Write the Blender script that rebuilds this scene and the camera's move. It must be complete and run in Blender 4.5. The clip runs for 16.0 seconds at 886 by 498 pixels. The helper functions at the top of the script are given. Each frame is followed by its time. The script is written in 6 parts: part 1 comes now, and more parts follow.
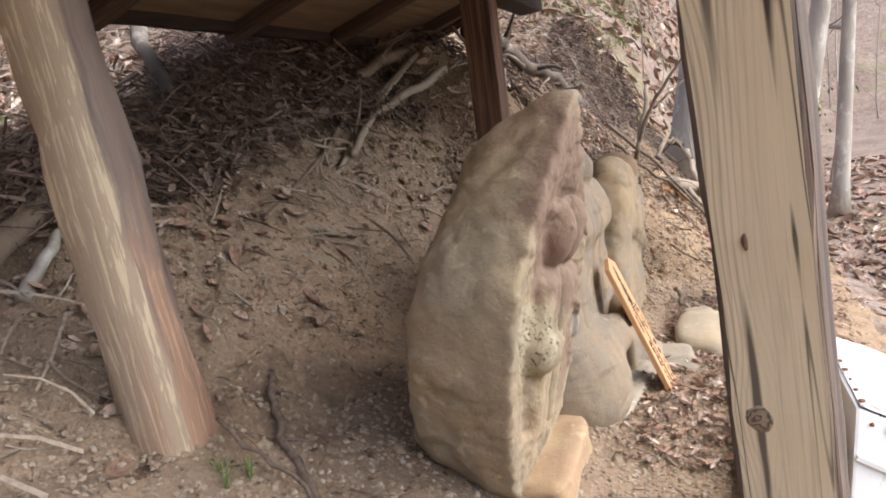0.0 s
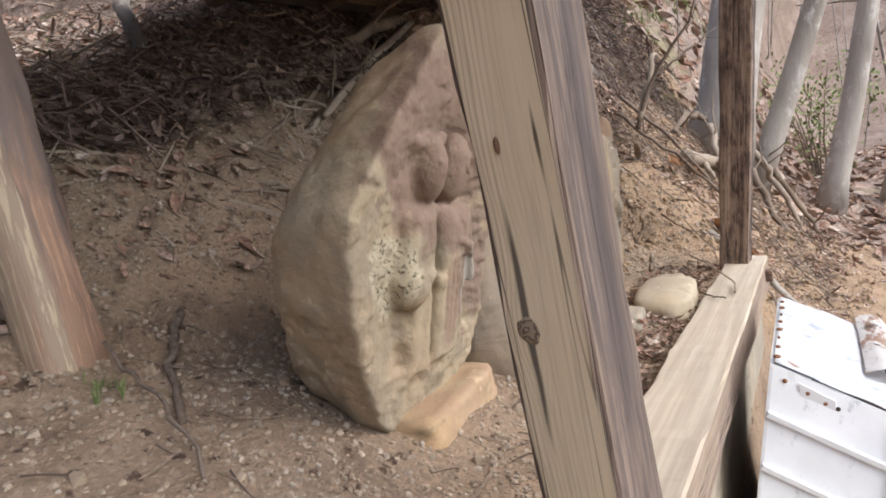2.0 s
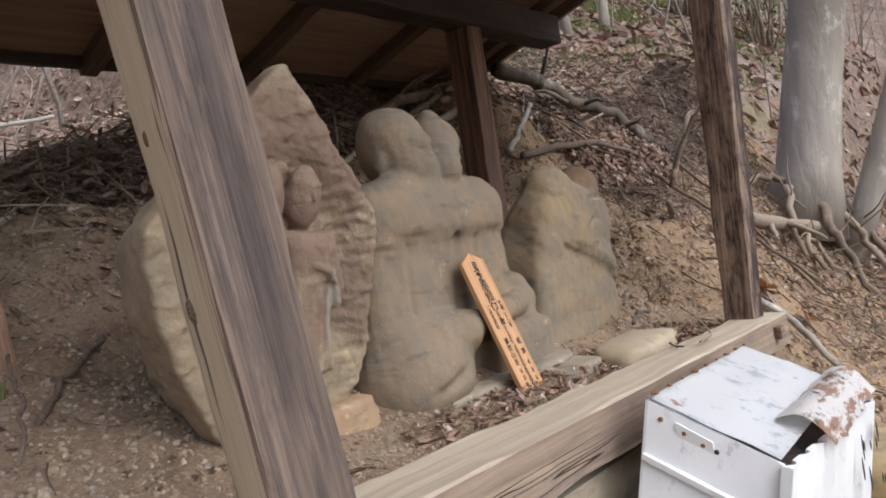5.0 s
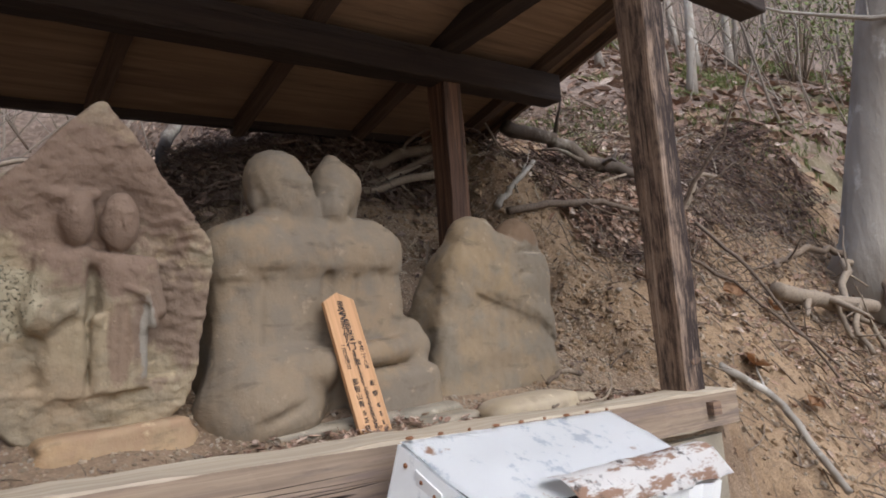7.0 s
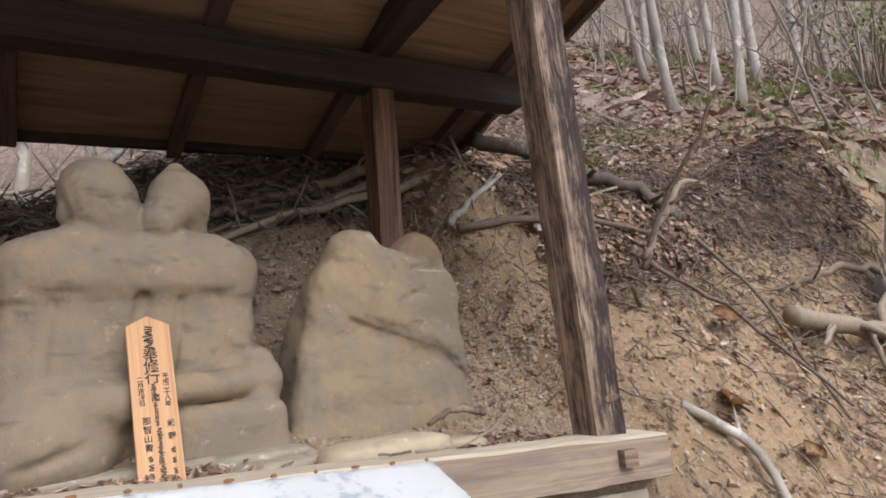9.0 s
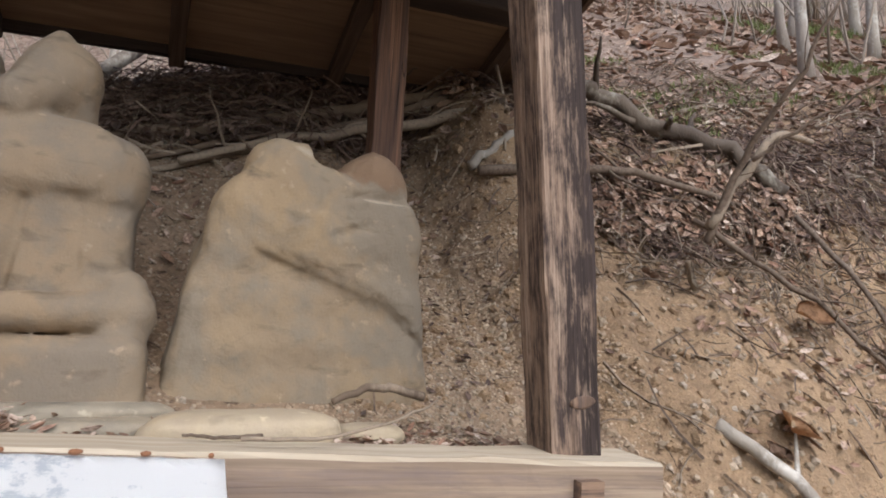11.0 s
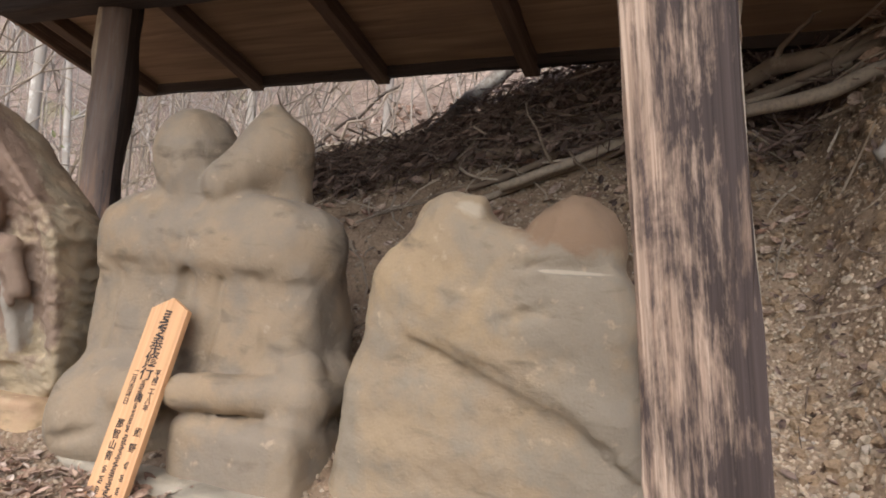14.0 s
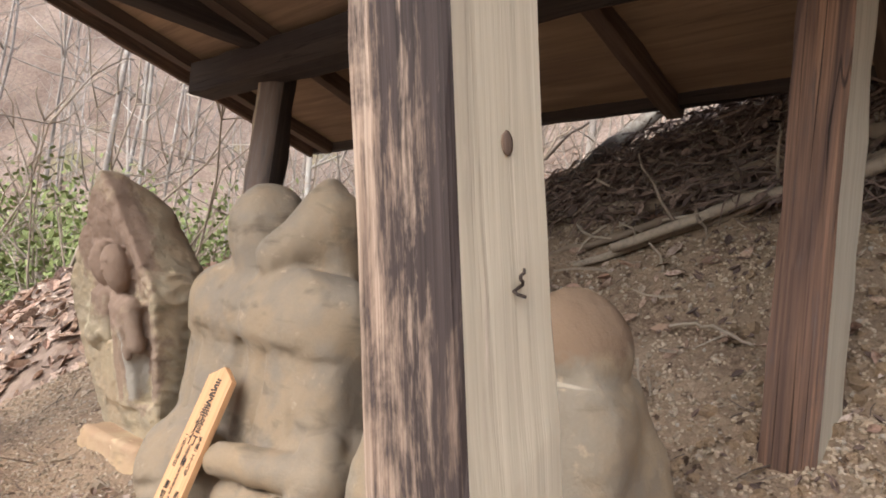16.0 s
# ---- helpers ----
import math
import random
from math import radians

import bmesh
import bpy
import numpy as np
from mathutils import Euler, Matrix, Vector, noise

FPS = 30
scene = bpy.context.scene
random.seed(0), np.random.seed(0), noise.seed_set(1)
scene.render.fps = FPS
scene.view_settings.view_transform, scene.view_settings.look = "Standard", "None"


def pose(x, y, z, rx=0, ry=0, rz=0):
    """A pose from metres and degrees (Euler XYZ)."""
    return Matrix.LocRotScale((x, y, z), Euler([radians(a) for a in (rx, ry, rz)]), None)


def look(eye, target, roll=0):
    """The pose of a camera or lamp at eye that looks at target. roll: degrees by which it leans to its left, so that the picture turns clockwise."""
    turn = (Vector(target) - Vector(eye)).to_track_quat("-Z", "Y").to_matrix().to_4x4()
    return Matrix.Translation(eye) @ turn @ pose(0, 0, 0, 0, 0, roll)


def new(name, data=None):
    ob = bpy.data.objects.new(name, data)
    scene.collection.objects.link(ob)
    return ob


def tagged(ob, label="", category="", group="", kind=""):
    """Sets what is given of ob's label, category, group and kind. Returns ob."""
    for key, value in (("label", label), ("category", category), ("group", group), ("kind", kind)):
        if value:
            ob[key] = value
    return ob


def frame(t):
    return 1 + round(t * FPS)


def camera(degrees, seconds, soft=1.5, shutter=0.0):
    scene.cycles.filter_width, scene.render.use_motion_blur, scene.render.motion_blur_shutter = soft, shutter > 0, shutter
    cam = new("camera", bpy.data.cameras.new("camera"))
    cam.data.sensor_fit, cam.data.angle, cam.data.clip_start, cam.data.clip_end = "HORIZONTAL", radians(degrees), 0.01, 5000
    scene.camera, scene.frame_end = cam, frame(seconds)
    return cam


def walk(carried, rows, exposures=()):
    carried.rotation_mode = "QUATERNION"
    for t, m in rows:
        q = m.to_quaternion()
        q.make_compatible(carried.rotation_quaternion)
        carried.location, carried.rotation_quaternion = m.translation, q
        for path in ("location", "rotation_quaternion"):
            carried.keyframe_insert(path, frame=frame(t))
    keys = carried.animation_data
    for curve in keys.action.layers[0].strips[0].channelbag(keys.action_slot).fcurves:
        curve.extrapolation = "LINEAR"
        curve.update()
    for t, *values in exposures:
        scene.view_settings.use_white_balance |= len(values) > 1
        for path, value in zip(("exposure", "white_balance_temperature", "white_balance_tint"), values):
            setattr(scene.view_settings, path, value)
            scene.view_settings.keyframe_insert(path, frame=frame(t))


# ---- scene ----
cam = camera(66.4, 16.0, soft=1.8)
ROWS = [
    (0.0, -0.766, 0.012, 1.586, 80.35, 8.41, -67.01),
    (0.5, -0.744, -0.032, 1.570, 81.70, 9.52, -65.12),
    (1.0, -0.708, -0.118, 1.535, 80.91, 10.24, -62.88),
    (1.5, -0.677, -0.201, 1.492, 80.07, 9.45, -62.45),
    (2.0, -0.664, -0.251, 1.465, 79.95, 8.19, -61.86),
    (2.5, -0.665, -0.281, 1.441, 80.37, 7.31, -60.91),
    (3.0, -0.622, -0.307, 1.445, 81.12, 6.94, -58.26),
    (5.5, -0.337, -0.828, 1.226, 90.81, 8.81, -48.06),
    (6.0, -0.223, -0.983, 1.181, 92.37, 7.44, -45.59),
    (6.5, -0.155, -1.083, 1.177, 94.22, 6.50, -41.46),
    (7.0, -0.005, -1.112, 1.158, 95.71, 5.45, -39.07),
    (7.5, 0.243, -1.113, 1.138, 95.61, 4.96, -39.62),
    (8.0, 0.412, -1.146, 1.131, 96.44, 5.35, -40.44),
    (8.5, 0.503, -1.179, 1.091, 97.43, 5.99, -39.23),
    (9.0, 0.605, -1.207, 1.090, 99.33, 5.61, -31.59),
    (9.5, 0.760, -1.164, 1.050, 100.57, 7.53, -29.74),
    (12.0, 1.262, -0.899, 1.114, 94.30, -7.55, -17.53),
    (12.5, 1.312, -0.876, 1.164, 93.58, -5.43, -13.09),
    (13.0, 1.439, -0.780, 1.157, 93.67, -5.91, -3.09),
    (13.5, 1.653, -0.665, 1.242, 93.50, -7.09, 12.88),
    (14.0, 1.728, -0.624, 1.316, 92.02, -3.77, 22.34),
    (14.5, 1.801, -0.529, 1.337, 93.76, -2.48, 27.59),
    (15.0, 1.863, -0.451, 1.402, 93.24, -2.82, 32.14),
    (15.5, 1.939, -0.392, 1.432, 93.28, -4.42, 37.51),
    (16.0, 1.985, -0.366, 1.433, 92.95, -5.31, 42.54),
]
# the clip's camera brightens and darkens its picture on the way
EXPOSURES = [(0.0, 1.76, 6150, 9), (3.0, 1.15, 6000, 9), (5.5, 0.8, 6050, 9), (6.5, 0.68, 6000, 9), (9.5, 1.02, 6080, 9), (12.0, 0.86, 6150, 9), (13.5, 1.13, 6250, 10), (15.0, 1.5, 6250, 9), (16.0, 1.59, 6350, 9)]
walk(cam, [(t, pose(x, y, z, rx, ry, rz)) for t, x, y, z, rx, ry, rz in ROWS], EXPOSURES)

# ---- light ----
world = bpy.data.worlds.new("sky")
scene.world = world
world.use_nodes = True
wn, wl = world.node_tree.nodes, world.node_tree.links
sky = wn.new("ShaderNodeTexSky")
sky.sky_type, sky.sun_disc = "NISHITA", False
sky.sun_elevation, sky.sun_rotation = radians(50), radians(176)
sky.air_density, sky.dust_density = 1.0, 3.0
wl.new(sky.outputs["Color"], wn["Background"].inputs["Color"])
wn["Background"].inputs["Strength"].default_value = 0.15
sun = new("sun", bpy.data.lights.new("sun", "SUN"))
sun.data.energy, sun.data.angle, sun.data.color = 1.2, radians(95), (1.0, 0.96, 0.92)
sun.matrix_world = look((0.45, -5.9, 7.1), (0, 0, 0))

# ---- carved stone from blended volumes ----
def smin(a, b, k):
    h = np.clip(0.5 + 0.5 * (b - a) / k, 0, 1)
    return b + (a - b) * h - k * h * (1 - h)

def smax(a, b, k):
    return -smin(-a, -b, k)

def ell(p, c, r, turn=0.0):
    """Distance to an ellipsoid, turned about y by degrees."""
    x, y, z = p[0] - c[0], p[1] - c[1], p[2] - c[2]
    if turn:
        ct, st = math.cos(radians(turn)), math.sin(radians(turn))
        x, z = ct * x + st * z, -st * x + ct * z
    k0 = np.sqrt((x / r[0]) ** 2 + (y / r[1]) ** 2 + (z / r[2]) ** 2)
    k1 = np.sqrt((x / r[0] ** 2) ** 2 + (y / r[1] ** 2) ** 2 + (z / r[2] ** 2) ** 2) + 1e-9
    return k0 * (k0 - 1) / k1

def cap(p, a, b, ra, rb):
    """Distance to a limb from a to b that tapers from ra to rb."""
    a, b = np.array(a), np.array(b)
    d = b - a
    q = [p[i] - a[i] for i in range(3)]
    h = np.clip((q[0] * d[0] + q[1] * d[1] + q[2] * d[2]) / (d @ d), 0, 1)
    return np.sqrt(sum((q[i] - d[i] * h) ** 2 for i in range(3))) - (ra + (rb - ra) * h)

def slab(p, c, s, r):
    q = [np.abs(p[i] - c[i]) - (s[i] - r) for i in range(3)]
    out = np.sqrt(sum(np.maximum(v, 0) ** 2 for v in q))
    return out + np.minimum(np.maximum(np.maximum(q[0], q[1]), q[2]), 0) - r

WAVES = np.random.default_rng(5).normal(size=(60, 3))
PHASE = np.random.default_rng(6).uniform(0, 6.28, 60)

def rumple(p, scale, k=0):
    """Soft noise in -1..1 from a sum of waves about scale metres long."""
    out = 0
    for i in range(k, k + 9):
        w = WAVES[i] / np.linalg.norm(WAVES[i]) * 6.28 / scale * (0.7 + 0.07 * (i - k))
        out = out + np.sin(w[0] * p[0] + w[1] * p[1] + w[2] * p[2] + PHASE[i] + 1.5 * np.sin(0.6 * (w[1] * p[0] + w[2] * p[1] + w[0] * p[2])))
    return out / 5

def surface(name, fn, lo, hi, step, material):
    """The skin of fn(p) = 0 within the bounds, as one mesh."""
    axes = [np.arange(a - 2 * step, b + 3 * step, step) for a, b in zip(lo, hi)]
    p = np.meshgrid(*axes, indexing="ij")
    f = fn(p)
    neg = f < 0
    nx, ny, nz = f.shape
    acc, cnt = np.zeros((nx - 1, ny - 1, nz - 1, 3)), np.zeros((nx - 1, ny - 1, nz - 1))
    idx = np.stack(np.meshgrid(np.arange(nx - 1), np.arange(ny - 1), np.arange(nz - 1), indexing="ij"), -1)
    corners = [(i, j, k) for i in (0, 1) for j in (0, 1) for k in (0, 1)]
    at = lambda arr, o: arr[o[0]:o[0] + nx - 1, o[1]:o[1] + ny - 1, o[2]:o[2] + nz - 1]
    for a in corners:
        for ax in range(3):
            if a[ax] == 0:
                b = tuple(v + (1 if i == ax else 0) for i, v in enumerate(a))
                fa, fb = at(f, a), at(f, b)
                cross = (fa < 0) != (fb < 0)
                t = np.where(cross, fa / np.where(cross, fa - fb, 1), 0)
                for i in range(3):
                    acc[..., i] += np.where(cross, a[i] + (t if i == ax else 0), 0)
                cnt += cross
    live = cnt > 0
    vid = -np.ones(live.shape, int)
    vid[live] = np.arange(live.sum())
    pos = (idx[live] + acc[live] / cnt[live][:, None]) * step + np.array([a[0] for a in axes])
    quads = []
    for ax in range(3):
        u, v = (ax + 1) % 3, (ax + 2) % 3
        here = np.argwhere(np.diff(neg.astype(np.int8), axis=ax) != 0)
        ok = np.all((here >= [1 if i != ax else 0 for i in range(3)]) & (here < np.array(vid.shape)), axis=1)
        here = here[ok]
        eu, ev = np.eye(3, dtype=int)[u], np.eye(3, dtype=int)[v]
        q = np.stack([vid[tuple((here - d).T)] for d in (eu * 0, eu, eu + ev, ev)], 1)
        flip = ~neg[tuple(here.T)]
        q[flip] = q[flip][:, ::-1]
        quads.append(q[:, ::-1][(q >= 0).all(1)])
    q = np.concatenate(quads)
    me = bpy.data.meshes.new(name)
    me.from_pydata(pos.tolist(), [], q.tolist())
    bm = bmesh.new()
    bm.from_mesh(me)
    bmesh.ops.recalc_face_normals(bm, faces=bm.faces[:])
    bm.to_mesh(me)
    bm.free()
    me.polygons.foreach_set("use_smooth", [True] * len(me.polygons))
    me.materials.append(material)
    return new(name, me)

# ---- materials ----
class Nodes:
    """A short way to wire a procedural material."""
    def __init__(self, name, rough=0.85, metal=0.0):
        self.m = bpy.data.materials.new(name)
        self.m.use_nodes = True
        self.t = self.m.node_tree
        self.b = self.t.nodes["Principled BSDF"]
        self.b.inputs["Roughness"].default_value, self.b.inputs["Metallic"].default_value = rough, metal
        self.b.inputs["Specular IOR Level"].default_value = 0.25
        self.co = self.t.nodes.new("ShaderNodeTexCoord").outputs["Object"]

    def link(self, a, b):
        self.t.links.new(a, b)

    def coords(self, scale, shift=(0, 0, 0)):
        n = self.t.nodes.new("ShaderNodeMapping")
        n.inputs["Scale"].default_value, n.inputs["Location"].default_value = scale, shift
        self.link(self.co, n.inputs["Vector"])
        return n.outputs["Vector"]

    def noise(self, scale=1.0, detail=4, stretch=(1, 1, 1), shift=(0, 0, 0), distort=0.0, rough=0.55):
        n = self.t.nodes.new("ShaderNodeTexNoise")
        n.inputs["Scale"].default_value, n.inputs["Detail"].default_value = scale, detail
        n.inputs["Distortion"].default_value, n.inputs["Roughness"].default_value = distort, rough
        self.link(self.coords(stretch, shift), n.inputs["Vector"])
        return n.outputs["Fac"]

    def cells(self, scale, stretch=(1, 1, 1), out="Distance"):
        n = self.t.nodes.new("ShaderNodeTexVoronoi")
        n.inputs["Scale"].default_value = scale
        self.link(self.coords(stretch), n.inputs["Vector"])
        return n.outputs[out]

    def ramp(self, fac, *stops):
        n = self.t.nodes.new("ShaderNodeValToRGB")
        e = n.color_ramp.elements
        while len(e) < len(stops):
            e.new(0.5)
        for el, (p, c) in zip(e, stops):
            el.position, el.color = p, (c if len(c) == 4 else (*c, 1))
        self.link(fac, n.inputs["Fac"])
        return n.outputs["Color"]

    def grey(self, fac, a, b):
        return self.ramp(fac, (a, (0, 0, 0)), (b, (1, 1, 1)))

    def mix(self, fac, a, b, kind="MIX"):
        n = self.t.nodes.new("ShaderNodeMix")
        n.data_type, n.blend_type = "RGBA", kind
        for sock, v in ((n.inputs["Factor"], fac), (n.inputs["A"], a), (n.inputs["B"], b)):
            if isinstance(v, (int, float)):
                sock.default_value = v
            elif isinstance(v, tuple):
                sock.default_value = (*v, 1)
            else:
                self.link(v, sock)
        return n.outputs["Result"]

    def math(self, kind, a, b=0.0, c=0.0):
        n = self.t.nodes.new("ShaderNodeMath")
        n.operation = kind
        for sock, v in zip(n.inputs, (a, b, c)):
            if isinstance(v, (int, float)):
                sock.default_value = v
            else:
                self.link(v, sock)
        return n.outputs[0]

    def axes(self):
        n = self.t.nodes.new("ShaderNodeSeparateXYZ")
        self.link(self.co, n.inputs[0])
        return n.outputs

    def island(self):
        return self.t.nodes.new("ShaderNodeNewGeometry").outputs["Random Per Island"]

    def own(self):
        return self.t.nodes.new("ShaderNodeObjectInfo").outputs["Random"]

    def done(self, colour, bumps=(), rough=None):
        self.link(colour, self.b.inputs["Base Color"])
        prev = None
        for fac, strength, dist in bumps:
            n = self.t.nodes.new("ShaderNodeBump")
            n.inputs["Strength"].default_value, n.inputs["Distance"].default_value = strength, dist
            self.link(fac, n.inputs["Height"])
            if prev:
                self.link(prev, n.inputs["Normal"])
            prev = n.outputs["Normal"]
        if prev:
            self.link(prev, self.b.inputs["Normal"])
        if rough:
            self.link(rough, self.b.inputs["Roughness"])
        return self.m


def wood(name, light, mid, dark, burnt=0.5, fine=90, cracks=True, rough=0.8, shift=0.0, patch=6, lean=0.0, ridges=0.35, blot=1.0):
    """Sawn timber with the grain along its own z: streaks, weathered dark patches and drying cracks."""
    n = Nodes(name, rough)
    grain = n.noise(1, 3, (fine, fine, 2.2), (shift, 0, 0), 0.6)
    broad = n.noise(1, 3, (16, 16, 0.9), (shift, 1, 0), 1.2)
    col = n.mix(n.grey(grain, 0.35, 0.68), light, mid)
    col = n.mix(n.grey(broad, 0.42, 0.66), col, tuple(0.6 * a + 0.4 * b for a, b in zip(mid, dark)))
    stain = n.noise(1, 6, (patch * 4, patch * 4, patch * 0.55 * blot), (shift + 3, 0, 0), 0.4, 0.7)
    speck = n.noise(1, 4, (patch * 22, patch * 22, patch * 2.4), (shift + 6, 2, 0), 0.2, 0.75)
    ragged = n.mix(0.36, n.mix(0.30, stain, grain), speck)
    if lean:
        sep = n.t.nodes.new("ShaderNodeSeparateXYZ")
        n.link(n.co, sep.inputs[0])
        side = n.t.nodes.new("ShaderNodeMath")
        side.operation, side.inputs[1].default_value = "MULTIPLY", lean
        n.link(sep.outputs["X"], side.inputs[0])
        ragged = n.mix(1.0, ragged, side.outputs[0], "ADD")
    col = n.mix(n.grey(ragged, 0.60 - 0.24 * burnt, 0.69 - 0.20 * burnt), col, n.mix(n.grey(grain, 0.3, 0.7), dark, tuple(1.8 * c for c in dark)))
    ridge = n.noise(1, 2, (fine * 2.6, fine * 2.6, 1.6), (shift, 8, 0), 0.5)
    col = n.mix(ridges, col, n.ramp(ridge, (0.3, (0.35, 0.33, 0.31)), (0.65, (1, 1, 1))), "MULTIPLY")
    bumps = [(grain, 0.5 if ridges > 0.1 else 0.15, 0.003), (broad, 0.4 if ridges > 0.1 else 0.15, 0.004), (ridge, min(0.5, 1.5 * ridges), 0.0015)]
    if cracks:
        line = n.noise(1, 2, (26, 26, 0.55), (shift, 5, 0), 0.3)
        crack = n.ramp(line, (0.488, (0, 0, 0)), (0.497, (1, 1, 1)), (0.503, (1, 1, 1)), (0.512, (0, 0, 0)))
        part_of = n.grey(n.noise(1, 2, (7, 7, 1.5), (shift + 7, 0, 0)), 0.5, 0.62)
        seam = n.mix(1.0, crack, part_of, "MULTIPLY")
        col = n.mix(seam, col, (0.02, 0.014, 0.01))
        bumps.append((n.mix(seam, (1, 1, 1), (0, 0, 0)), 0.7, 0.006))
    return n.done(col, bumps)


def knotty(name, light, mid, dark, knots):
    """A plain-sawn face in y and z whose grain lines bend round the knots (y, z, size) and darken beside them."""
    n = Nodes(name, 0.82)
    x, y, z = n.axes()
    sway = n.math("MULTIPLY", n.math("SUBTRACT", n.noise(1, 2, (3, 3, 2.4)), 0.5), 0.05)
    g = n.math("ADD", y, sway)
    close = None
    for ky, kz, s in knots:
        dz = n.math("DIVIDE", n.math("SUBTRACT", z, kz), 3.2 * s)
        dy = n.math("SUBTRACT", y, ky)
        hump = n.math("POWER", 2.718, n.math("MULTIPLY", n.math("MULTIPLY", dz, dz), -1.0))
        far = n.math("DIVIDE", dy, 2.2 * s)
        fade = n.math("POWER", 2.718, n.math("MULTIPLY", n.math("MULTIPLY", far, far), -1.0))
        push = n.math("MULTIPLY", n.math("MULTIPLY", hump, fade), n.math("MULTIPLY", n.math("SIGN", dy), -0.8 * s))
        g = n.math("ADD", g, push)
        tail = n.math("DIVIDE", n.math("ADD", dy, n.math("MULTIPLY", sway, 0.35)), 0.26 * s)
        tail = n.math("POWER", 2.718, n.math("MULTIPLY", n.math("MULTIPLY", tail, tail), -1.0))
        run = n.math("DIVIDE", n.math("SUBTRACT", z, kz), 7.0 * s)
        run = n.math("POWER", 2.718, n.math("MULTIPLY", n.math("MULTIPLY", run, run), -1.0))
        streak = n.math("MULTIPLY", tail, run)
        close = streak if close is None else n.math("MAXIMUM", close, streak)
    lines = n.math("SINE", n.math("ADD", n.math("MULTIPLY", g, 950.0), n.math("MULTIPLY", n.noise(1, 3, (30, 30, 2.0)), 9.0)))
    fine = n.noise(1, 4, (260, 260, 5.0), (2, 0, 0), 0.3)
    broad = n.noise(1, 3, (26, 26, 1.3), (5, 1, 0), 0.8)
    col = n.mix(n.grey(broad, 0.36, 0.68), light, mid)
    early = n.math("MULTIPLY", n.grey(lines, 0.1, 1.0), n.grey(n.math("ADD", n.math("MULTIPLY", y, 9.0), n.noise(1, 2, (12, 12, 1.0), (7, 0, 0))), 0.36, 0.85))
    col = n.mix(n.math("MULTIPLY", early, 0.75), col, dark)
    col = n.mix(n.math("MULTIPLY", n.grey(fine, 0.5, 0.72), 0.5), col, tuple(0.55 * c for c in mid))
    col = n.mix(n.grey(n.math("MULTIPLY", close, n.math("ADD", n.noise(1, 4, (120, 120, 9), (1, 4, 0)), 0.55)), 0.34, 0.75), col, tuple(0.42 * c for c in dark))
    split = n.noise(1, 2, (20, 20, 0.5), (3, 5, 0), 0.3)
    crack = n.ramp(split, (0.491, (0, 0, 0)), (0.497, (1, 1, 1)), (0.501, (1, 1, 1)), (0.507, (0, 0, 0)))
    seam = n.math("MULTIPLY", crack, n.grey(n.noise(1, 2, (7, 7, 1.5), (9, 0, 0)), 0.48, 0.58))
    col = n.mix(seam, col, (0.03, 0.022, 0.016))
    return n.done(col, [(early, -0.25, 0.001), (fine, 0.35, 0.0015), (seam, -0.8, 0.004)])


def stripped_log():
    """Peeled log: orange wood low down, a pale cream strip, grey weathering higher up."""
    n = Nodes("stripped_log", 0.8)
    x, y, z = n.axes()
    drift = n.math("MULTIPLY", n.math("SUBTRACT", n.noise(1, 5, (22, 22, 3.0), (1, 0, 0), 0.4, 0.65), 0.5), 1.1)
    high = n.grey(n.math("ADD", z, drift), 0.38, 0.58)
    fibre = n.noise(1, 4, (150, 150, 7), (4, 0, 0), 0.3, 0.65)
    col = n.mix(n.grey(n.noise(1, 4, (40, 40, 2.5)), 0.35, 0.65), (0.46, 0.285, 0.175), (0.36, 0.215, 0.14))
    grey = n.mix(n.grey(n.noise(1, 5, (36, 36, 2.0), (8, 0, 0), 0.5), 0.40, 0.66), (0.21, 0.165, 0.138), (0.10, 0.08, 0.072))
    col = n.mix(high, col, grey)
    strip = n.math("ADD", n.math("MULTIPLY", x, -9.0), n.math("MULTIPLY", drift, 0.45))
    col = n.mix(n.math("MULTIPLY", n.grey(strip, 0.24, 0.34), n.grey(n.math("ADD", z, drift), 0.10, 0.34)), col, (0.46, 0.37, 0.25))
    col = n.mix(n.math("MULTIPLY", n.grey(fibre, 0.56, 0.70), 0.08), col, (0.62, 0.52, 0.42))
    col = n.mix(n.math("MULTIPLY", n.grey(fibre, 0.46, 0.34), 0.5), col, (0.18, 0.12, 0.09))
    return n.done(col, [(fibre, 0.6, 0.003), (n.noise(1, 3, (16, 16, 5)), 0.4, 0.01)])


